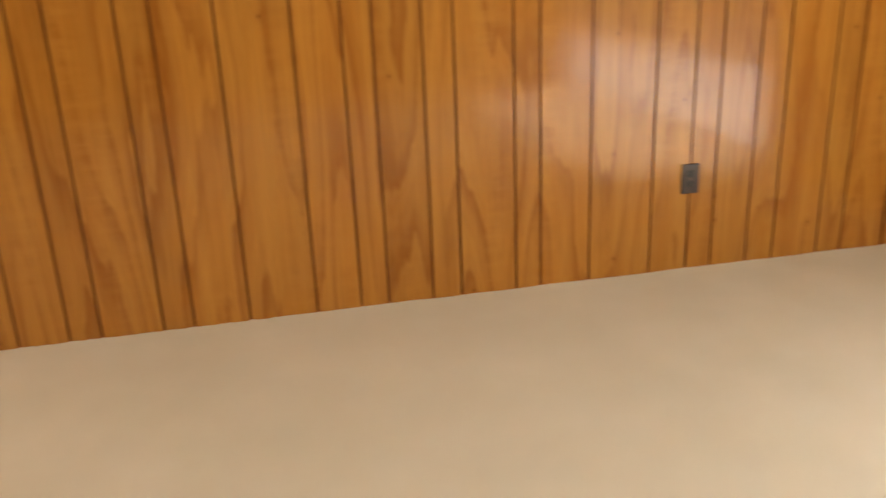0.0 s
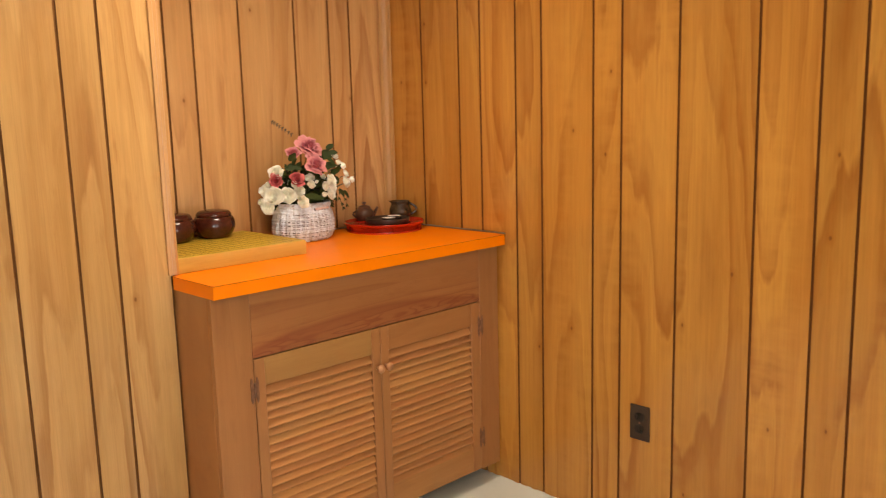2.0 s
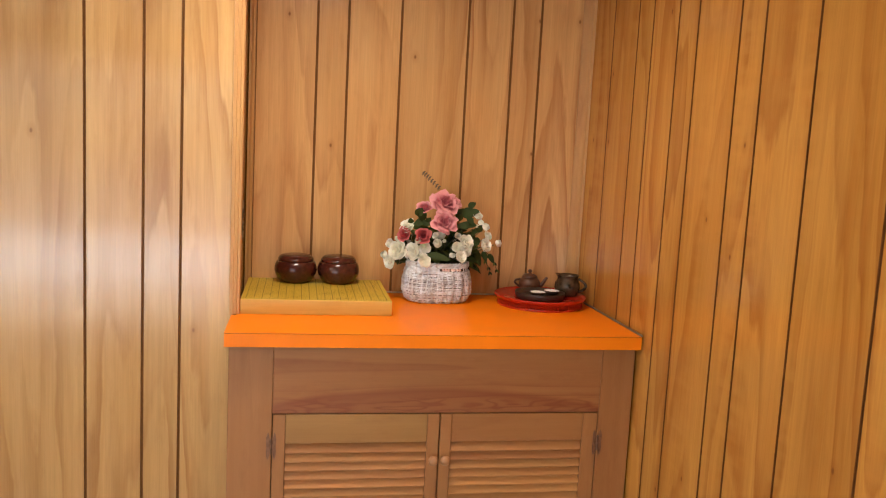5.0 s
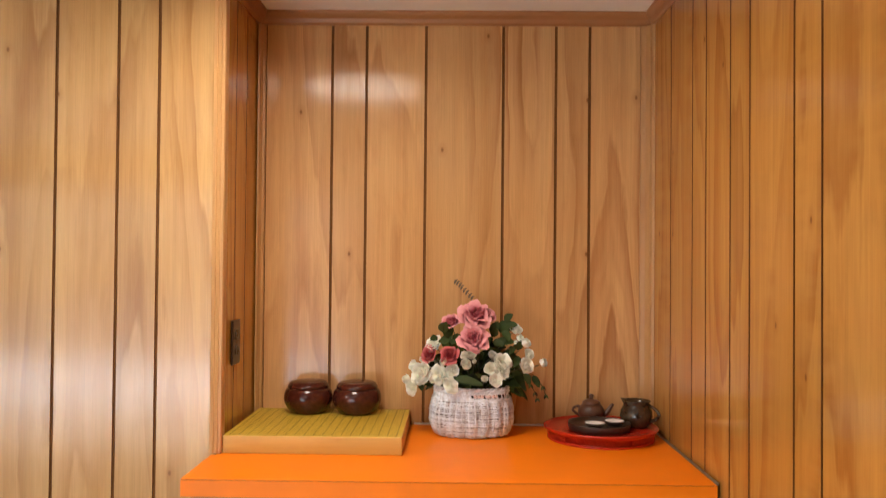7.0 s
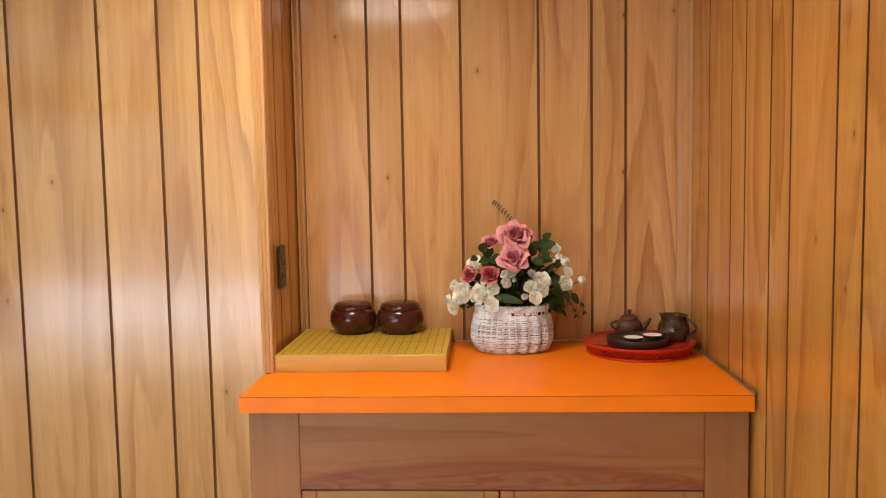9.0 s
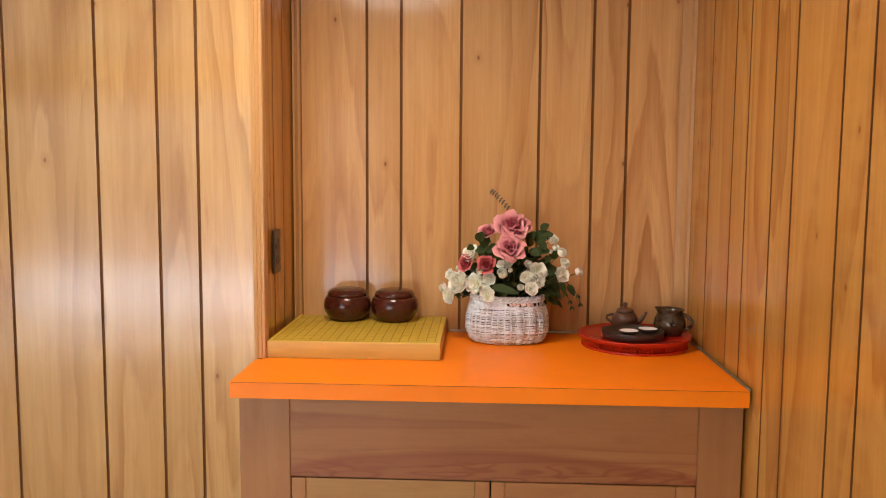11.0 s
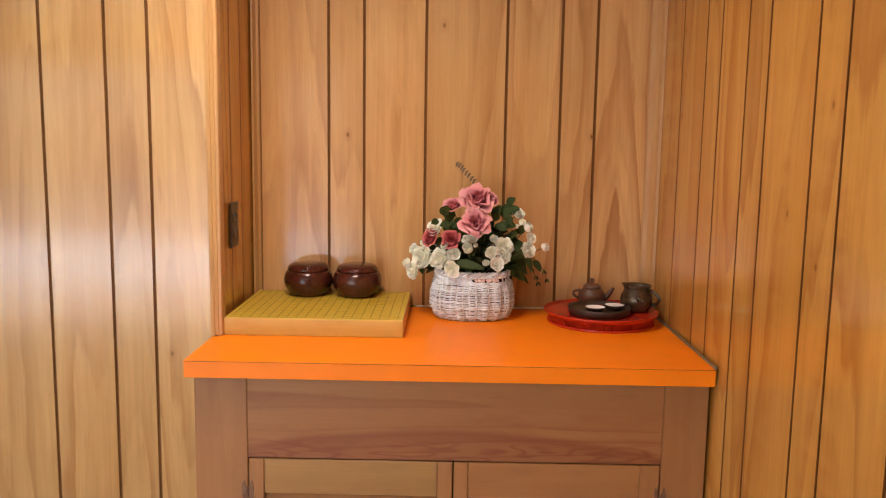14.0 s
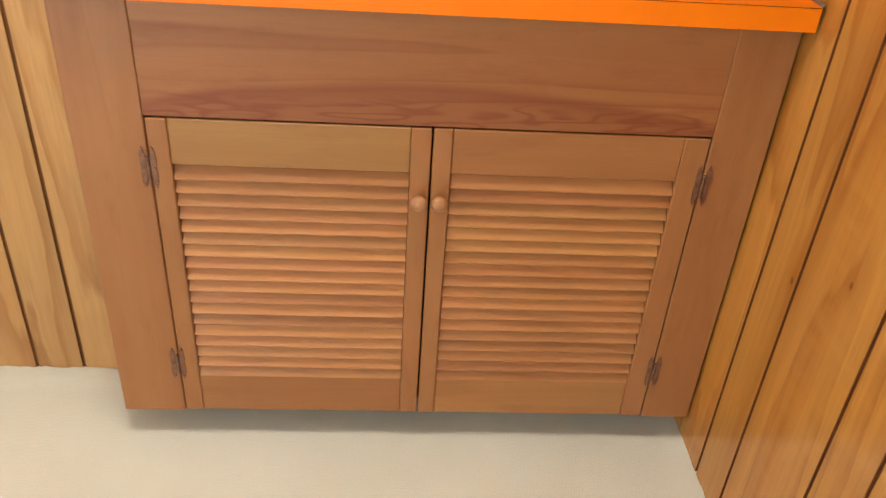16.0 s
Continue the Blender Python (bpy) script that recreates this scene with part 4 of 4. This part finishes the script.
def leaf(bm, base, direction, up, L, W, droop, rng):
    d = Vector(direction).normalized()
    side = d.cross(Vector(up)).normalized()
    nrm = side.cross(d)
    prev = None
    for k in range(7):
        q = k / 6
        w = W * (math.sin(math.pi * min(0.995, 0.06 + 0.92 * q ** 0.85))) ** 0.8
        c = Vector(base) + d * (L * q) - Vector((0, 0, 1)) * (droop * L * q * q)
        e = 0.10 * W * math.sin(9 * q)
        row = [bm.verts.new(c - side * w + nrm * (0.25 * w + e)), bm.verts.new(c), bm.verts.new(c + side * w + nrm * (0.25 * w - e))]
        if prev:
            for s in range(2):
                bm.faces.new((prev[s], prev[s + 1], row[s + 1], row[s]))
        prev = row


def bouquet():
    o = Vector((-0.5155, -0.315, 1.040))
    f = thing("flower_arrangement", tuple(o), "artificial pink roses and cream blossoms with dark green leaves", "flowers")
    f.location, f.scale = (-0.5145, -0.284, 1.0355), (1.014, 1.014, 1.014)
    hub = Vector((-0.515, -0.310, 1.055))
    rng = random.Random(11)

    def face(p, fwd=0.55, up=0.12):
        d = (Vector(p) - hub).normalized()
        return (d + Vector((0, -fwd, up))).normalized()

    roses = [
        ((-0.508, -0.385, 1.244), 0.0405, "rose"),
        ((-0.513, -0.425, 1.184), 0.0348, "rose"),
        ((-0.573, -0.380, 1.222), 0.0232, "half"),
        ((-0.478, -0.370, 1.237), 0.0244, "half"),
    ]
    for k, (p, R, st) in enumerate(roses):
        bloom("rose", f, o, p, face(p, (0.75, 1.1, 0.5, 0.5)[k], (0.2, 0.25, 0.1, 0.1)[k]), R, st, ROSE, 20 + k)
    reds = [
        ((-0.630, -0.357, 1.133), 0.0227),
        ((-0.576, -0.400, 1.136), 0.0254),
    ]
    for k, (p, R) in enumerate(reds):
        bloom("rose", f, o, p, face(p, 0.9, 0.3), R, "half", RED_ROSE, 40 + k, "deep red half-open rose")
    whites = [
        ((-0.655, -0.372, 1.085), 0.0294, "ruffle"),
        ((-0.692, -0.357, 1.068), 0.0128, "bud"),
        ((-0.678, -0.372, 1.048), 0.0186, "ruffle"),
        ((-0.675, -0.347, 1.102), 0.0134, "ruffle"),
        ((-0.606, -0.387, 1.082), 0.0243, "ruffle"),
        ((-0.573, -0.425, 1.061), 0.0184, "ruffle"),
        ((-0.593, -0.405, 1.120), 0.0117, "bud"),
        ((-0.570, -0.400, 1.099), 0.0166, "ruffle"),
        ((-0.621, -0.345, 1.162), 0.0221, "ruffle"),
        ((-0.533, -0.420, 1.116), 0.0150, "bud"),
        ((-0.512, -0.420, 1.124), 0.0073, "bud"),
        ((-0.536, -0.405, 1.138), 0.0107, "ruffle"),
        ((-0.520, -0.400, 1.140), 0.0117, "ruffle"),
        ((-0.468, -0.415, 1.105), 0.0175, "ruffle"),
        ((-0.436, -0.405, 1.121), 0.0225, "ruffle"),
        ((-0.438, -0.410, 1.097), 0.0205, "ruffle"),
        ((-0.464, -0.390, 1.138), 0.0108, "ruffle"),
        ((-0.457, -0.425, 1.077), 0.0164, "ruffle"),
        ((-0.485, -0.425, 1.080), 0.0102, "bud"),
        ((-0.402, -0.380, 1.206), 0.0162, "ruffle"),
        ((-0.376, -0.390, 1.170), 0.0141, "bud"),
        ((-0.367, -0.395, 1.141), 0.0131, "ruffle"),
        ((-0.373, -0.405, 1.112), 0.0200, "ruffle"),
        ((-0.392, -0.385, 1.181), 0.0111, "bud"),
        ((-0.405, -0.385, 1.170), 0.0071, "bud"),
        ((-0.330, -0.380, 1.117), 0.0126, "bud"),
        ((-0.587, -0.420, 1.076), 0.0087, "bud"),
        ((-0.650, -0.337, 1.118), 0.0090, "bud"),
        ((-0.620, -0.285, 1.100), 0.028, "ruffle"),
        ((-0.550, -0.280, 1.130), 0.030, "ruffle"),
        ((-0.450, -0.280, 1.120), 0.030, "ruffle"),
        ((-0.390, -0.285, 1.090), 0.026, "ruffle"),
    ]
    for k, (p, R, st) in enumerate(whites):
        bloom("blossom" if st == "ruffle" else "bud", f, o, p, face(p), R, st, WHITE, 60 + k)
    # stems from the basket to each flower
    bm = bmesh.new()
    for p in [r[0] for r in roses] + [r[0] for r in reds] + [w[0] for w in whites]:
        p = Vector(p)
        b = hub + Vector((rng.uniform(-0.03, 0.03), rng.uniform(-0.02, 0.02), -0.035))
        mid = (p + b) / 2 + Vector((0, 0, 0.015))
        pts = [b * (1 - q) ** 2 + mid * 2 * q * (1 - q) + p * q * q for q in (0, 0.25, 0.5, 0.75, 0.93)]
        tube(bm, [q - o - Vector((0, -0.008, 0.003)) for q in pts], 0.0014, 5)
    part("stems", bm, STEM, f, smooth=True)
    # close dark foliage inside, and the larger leaves that stand out of it
    bm = bmesh.new()
    for k in range(460):
        a, e = rng.uniform(0, 6.283), rng.uniform(-0.2, 1.3)
        d = Vector((math.cos(a) * math.cos(e), 0.60 * math.sin(a) * math.cos(e), 0.95 * math.sin(e)))
        base = hub + d * (0.015 + 0.105 * rng.random() ** 0.8) + Vector((0.008, 0, 0.0))
        leaf(bm, base - o, d + Vector((rng.uniform(-0.7, 0.7), rng.uniform(-0.6, 0.3), rng.uniform(-0.5, 0.4))), Vector((rng.uniform(-0.4, 0.4), -0.8, 0.8)), rng.uniform(0.024, 0.040), rng.uniform(0.007, 0.012), rng.uniform(0.1, 0.5), rng)
    tagged(part("foliage", bm, LEAF, f, "dark green cloth leaves", smooth=True), kind="stuff")
    for a, b, w in [
        ((-0.575, -0.385, 1.179), (-0.589, -0.397, 1.221), 0.34),
        ((-0.570, -0.390, 1.178), (-0.605, -0.374, 1.170), 0.32),
        ((-0.565, -0.380, 1.172), (-0.554, -0.392, 1.193), 0.33),
        ((-0.575, -0.385, 1.169), (-0.553, -0.397, 1.170), 0.30),
        ((-0.467, -0.365, 1.191), (-0.449, -0.377, 1.225), 0.30),
        ((-0.447, -0.355, 1.204), (-0.416, -0.367, 1.225), 0.30),
        ((-0.447, -0.355, 1.199), (-0.410, -0.387, 1.208), 0.28),
        ((-0.462, -0.370, 1.181), (-0.456, -0.382, 1.209), 0.34),
        ((-0.462, -0.375, 1.171), (-0.433, -0.387, 1.161), 0.34),
        ((-0.446, -0.365, 1.168), (-0.409, -0.397, 1.174), 0.28),
        ((-0.456, -0.370, 1.158), (-0.428, -0.382, 1.183), 0.30),
        ((-0.427, -0.380, 1.147), (-0.403, -0.362, 1.121), 0.32),
        ((-0.421, -0.375, 1.142), (-0.405, -0.407, 1.156), 0.30),
        ((-0.563, -0.400, 1.073), (-0.522, -0.412, 1.060), 0.20),
        ((-0.524, -0.400, 1.063), (-0.490, -0.412, 1.068), 0.22),
        ((-0.559, -0.415, 1.079), (-0.491, -0.427, 1.068), 0.17),
        ((-0.653, -0.357, 1.069), (-0.647, -0.369, 1.040), 0.30),
        ((-0.644, -0.342, 1.067), (-0.632, -0.354, 1.099), 0.32),
        ((-0.432, -0.372, 1.226), (-0.412, -0.386, 1.244), 0.34),
        ((-0.426, -0.376, 1.212), (-0.400, -0.392, 1.216), 0.34),
        ((-0.436, -0.380, 1.198), (-0.420, -0.396, 1.176), 0.36),
        ((-0.402, -0.378, 1.150), (-0.391, -0.394, 1.176), 0.36),
        ((-0.398, -0.376, 1.132), (-0.408, -0.392, 1.106), 0.32),
        ((-0.376, -0.360, 1.086), (-0.366, -0.374, 1.058), 0.30),
        ((-0.356, -0.356, 1.078), (-0.340, -0.368, 1.052), 0.30),
        ((-0.598, -0.392, 1.196), (-0.584, -0.408, 1.224), 0.38),
        ((-0.608, -0.392, 1.182), (-0.626, -0.406, 1.176), 0.38),
        ((-0.402, -0.335, 1.093), (-0.377, -0.347, 1.044), 0.22),
        ((-0.397, -0.340, 1.088), (-0.387, -0.352, 1.062), 0.30),
    ]:
        a, b = Vector(a), Vector(b)
        bm = bmesh.new()
        leaf(bm, a - o, b - a, Vector((0.2, -1, 0.5)), (b - a).length, (b - a).length * w, 0.06, rng)
        part("leaf", bm, LEAF, f, smooth=True)
    # drooping tendrils and the thin sprig on top
    for run in [
        [(-0.395, -0.335, 1.093), (-0.376, -0.335, 1.073), (-0.361, -0.335, 1.053), (-0.349, -0.335, 1.033), (-0.343, -0.335, 1.017)],
        [(-0.371, -0.325, 1.092), (-0.348, -0.325, 1.072), (-0.327, -0.325, 1.047), (-0.319, -0.325, 1.024)],
    ]:
        bm = bmesh.new()
        tube(bm, [Vector(p) - o for p in run], 0.0008, 4)
        for p in run[1:]:
            for sg in (-1, 1):
                leaf(bm, Vector(p) - o, (sg * 0.5 + 0.2, -0.3, -0.7), Vector((0, -1, 0.3)), 0.011, 0.0030, 0.2, rng)
        part("tendril", bm, LEAF, f, smooth=True)
    bm = bmesh.new()
    run = [Vector(p) - o for p in [(-0.513, -0.295, 1.276), (-0.526, -0.279, 1.291), (-0.541, -0.265, 1.305), (-0.552, -0.252, 1.318), (-0.565, -0.244, 1.326)]]
    tube(bm, run, 0.0008, 4)
    for p, q in zip(run, run[1:]):
        for m in (0.3, 0.75):
            c = p.lerp(q, m)
            leaf(bm, c, (0.55, -0.2, 0.35), Vector((0, -1, 0.3)), 0.009, 0.0026, 0.1, rng)
            leaf(bm, c, (-0.2, -0.3, -0.7), Vector((0, -1, 0.3)), 0.010, 0.0028, 0.1, rng)
    part("sprig", bm, DRY_LEAF, f, "thin dry sprig with tiny leaves", smooth=True)
    return f


bouquet()


# ---- tea things ----
def tray():
    t = thing("round_tray", (-0.174, -0.336, 0.914), "round red lacquered tray with a pierced skirt on the orange countertop", "tray")
    bm = bmesh.new()
    lathe(bm, [(0.0, 0.0268), (0.138, 0.0268), (0.1415, 0.0280), (0.1455, 0.0325), (0.1480, 0.0338), (0.1500, 0.0325), (0.1497, 0.0300), (0.1460, 0.0250), (0.1440, 0.0225), (0.0, 0.0225)], 72)
    part("plate", bm, TRAY, t, smooth=True)
    # skirt: a foot ring, a ring under the plate and short bars between them
    bm = bmesh.new()
    lathe(bm, [(0.132, 0.0), (0.1395, 0.0), (0.1405, 0.002), (0.1400, 0.0065), (0.1330, 0.0065), (0.132, 0.0)], 72)
    part("foot_ring", bm, TRAY, t, smooth=False)
    bm = bmesh.new()
    for k in range(84):
        a = 2 * math.pi * k / 84
        if (k + 4) % 14 < 3:
            continue
        for sg in (-1, 1):
            c = a + sg * 0.030
            tube(bm, [(0.1365 * math.cos(a), 0.1365 * math.sin(a), 0.0055), (0.1405 * math.cos(c), 0.1405 * math.sin(c), 0.0235)], 0.0016, 5)
    tagged(part("lattice", bm, TRAY, t, "pierced red lattice between plate and foot"), kind="stuff")
    bm = bmesh.new()
    lathe(bm, [(0.126, 0.0), (0.128, 0.0), (0.130, 0.0224), (0.128, 0.0224)], 72)
    part("inner_skirt", bm, TRAY, t)


tray()
TZ = 0.941


def tea_dish():
    d = thing("tea_dish", (-0.183, -0.365, TZ), "low round dark stoneware dish holding two small cups", "dish")
    bm = bmesh.new()
    lathe(bm, [(0.0, 0.0), (0.074, 0.0), (0.078, 0.002), (0.0808, 0.010), (0.0815, 0.0185), (0.0810, 0.0205), (0.0785, 0.0205), (0.0765, 0.014), (0.072, 0.0105), (0.0, 0.0095)], 56)
    part("bowl", bm, DISH, d, smooth=True)
    return d


tea_dish()


def tea_cup():
    c = thing("tea_cup", (0, 0, 0), "tiny brown clay tea cup, glazed white inside", "cup", "tea cups")
    bm = bmesh.new()
    lathe(bm, [(0.0, 0.0), (0.013, 0.0), (0.019, 0.004), (0.0245, 0.012), (0.0262, 0.0185), (0.0257, 0.0196), (0.0249, 0.0190)], 32)
    part("outer", bm, DISH, c, smooth=True)
    bm = bmesh.new()
    lathe(bm, [(0.0249, 0.0190), (0.0242, 0.0187), (0.021, 0.0184), (0.012, 0.0182), (0.0, 0.0181)], 32)
    part("glazed_inside", bm, WHITE_GLAZE, c, "white glazed inside", smooth=True)
    return c


cup = tea_cup()
cup.location = (-0.198, -0.389, TZ + 0.0098)
cup.scale = (1.0, 1.0, 0.72)
copy_thing(cup, pose(-0.142, -0.358, TZ + 0.0098, 0, 0, 30))


def teapot():
    t = thing("teapot", (-0.181, -0.230, TZ), "small unglazed brown clay teapot with a short spout", "teapot", rz=radians(-8))
    bm = bmesh.new()
    lathe(bm, [(0.0, 0.0), (0.026, 0.0), (0.029, 0.003), (0.036, 0.012), (0.0395, 0.023), (0.038, 0.033), (0.032, 0.042), (0.027, 0.046), (0.025, 0.047), (0.0, 0.0465)], 40)
    part("body", bm, CLAY, t, smooth=True)
    bm = bmesh.new()
    lathe(bm, [(0.027, 0.0475), (0.0275, 0.049), (0.025, 0.054), (0.018, 0.0585), (0.009, 0.0605), (0.005, 0.062), (0.0048, 0.0645), (0.0075, 0.068), (0.0078, 0.071), (0.005, 0.0745), (0.0, 0.0755)], 32)
    part("lid", bm, CLAY, t, "clay lid with a round knob", smooth=True)
    bm = bmesh.new()
    tube(bm, [(0.034, 0, 0.016), (0.044, 0, 0.021), (0.052, 0, 0.032), (0.059, 0, 0.043), (0.064, 0, 0.049)], 0.0085, 12, taper=lambda q: 1.1 - 0.62 * q)
    part("spout", bm, CLAY, t, smooth=True)
    bm = bmesh.new()
    tube(bm, [(-0.034 - 0.021 * math.sin(math.pi * q), 0, 0.040 - 0.028 * q + 0.004 * math.sin(math.pi * q)) for q in [k / 12 for k in range(13)]], 0.0038, 8)
    part("handle", bm, CLAY, t, smooth=True)
    t.scale = (0.93, 0.93, 0.96)


teapot()


def pitcher():
    p = thing("pitcher", (-0.076, -0.318, TZ), "small glossy mottled dark brown stoneware pitcher", "pitcher", rz=radians(-34))
    bm = bmesh.new()
    lathe(bm, [(0.0, 0.0), (0.027, 0.0), (0.031, 0.003), (0.038, 0.016), (0.0405, 0.030), (0.0385, 0.044), (0.0325, 0.056), (0.0315, 0.061), (0.035, 0.068), (0.0362, 0.0705), (0.0345, 0.071), (0.0305, 0.063), (0.030, 0.058), (0.036, 0.045), (0.036, 0.02), (0.0, 0.006)], 40)
    for v in bm.verts:
        # pulled pouring lip
        if v.co.z > 0.058 and v.co.x < -0.022 and abs(v.co.y) < 0.016:
            k = (1 - abs(v.co.y) / 0.016) * (v.co.z - 0.058) / 0.013
            v.co.x -= 0.006 * k
            v.co.z += 0.002 * k
    part("body", bm, GLAZE, p, smooth=True)
    bm = bmesh.new()
    tube(bm, [(0.033 + 0.026 * math.sin(math.pi * q) ** 0.8, 0, 0.060 - 0.044 * q) for q in [k / 14 for k in range(15)]], 0.0045, 8)
    part("handle", bm, GLAZE, p, smooth=True)
    p.scale = (1.06, 1.06, 1.0)


pitcher()

# ---- planks of the panelled walls ----
clad(wall_north, [NICHE_X + 0.001, -1.110, -0.918, -0.820, -0.650, -0.429, -0.279, -0.183, -0.001], lambda s: (s, BACK, 0), 0, 0.0, LOW)
clad(wall_west, [-2.62, -2.47, -2.26, -2.04, -1.940, -1.755, -1.528, -1.378, -1.279, NICHE_X - 0.001], lambda s: (s, WEST, 0), 0, 0.0, HIGH, PANEL_DAYLIT)
EAST = [0.384, 0.576, 0.680, 0.841, 0.951, 1.155, 1.258, 1.448, 1.680, 1.842, 1.946, 2.105, 2.207, 2.408, 2.510, 2.698, 2.931, 3.088, 3.187, 3.351, 3.457, 3.665, 3.759, 3.949, 4.193, 4.345, 4.448, 4.600, 4.716, 4.913, 5.023, 5.212, 5.445, 5.615]
clad(wall_east, [-BACK + 0.001] + EAST, lambda s: (0, -s, 0), radians(-90), 0.0, HIGH, PANEL_SHADED, GROOVE_LONG)
# darker copy on the alcove side; its shade from daylight is in the colour
clad(wall_west, [-BACK + 0.002, 0.309, 0.412, -WEST - 0.001], lambda s: (NICHE_X - 0.0035, -s, 0), radians(90), 0.0, LOW, PANEL_SHADED)
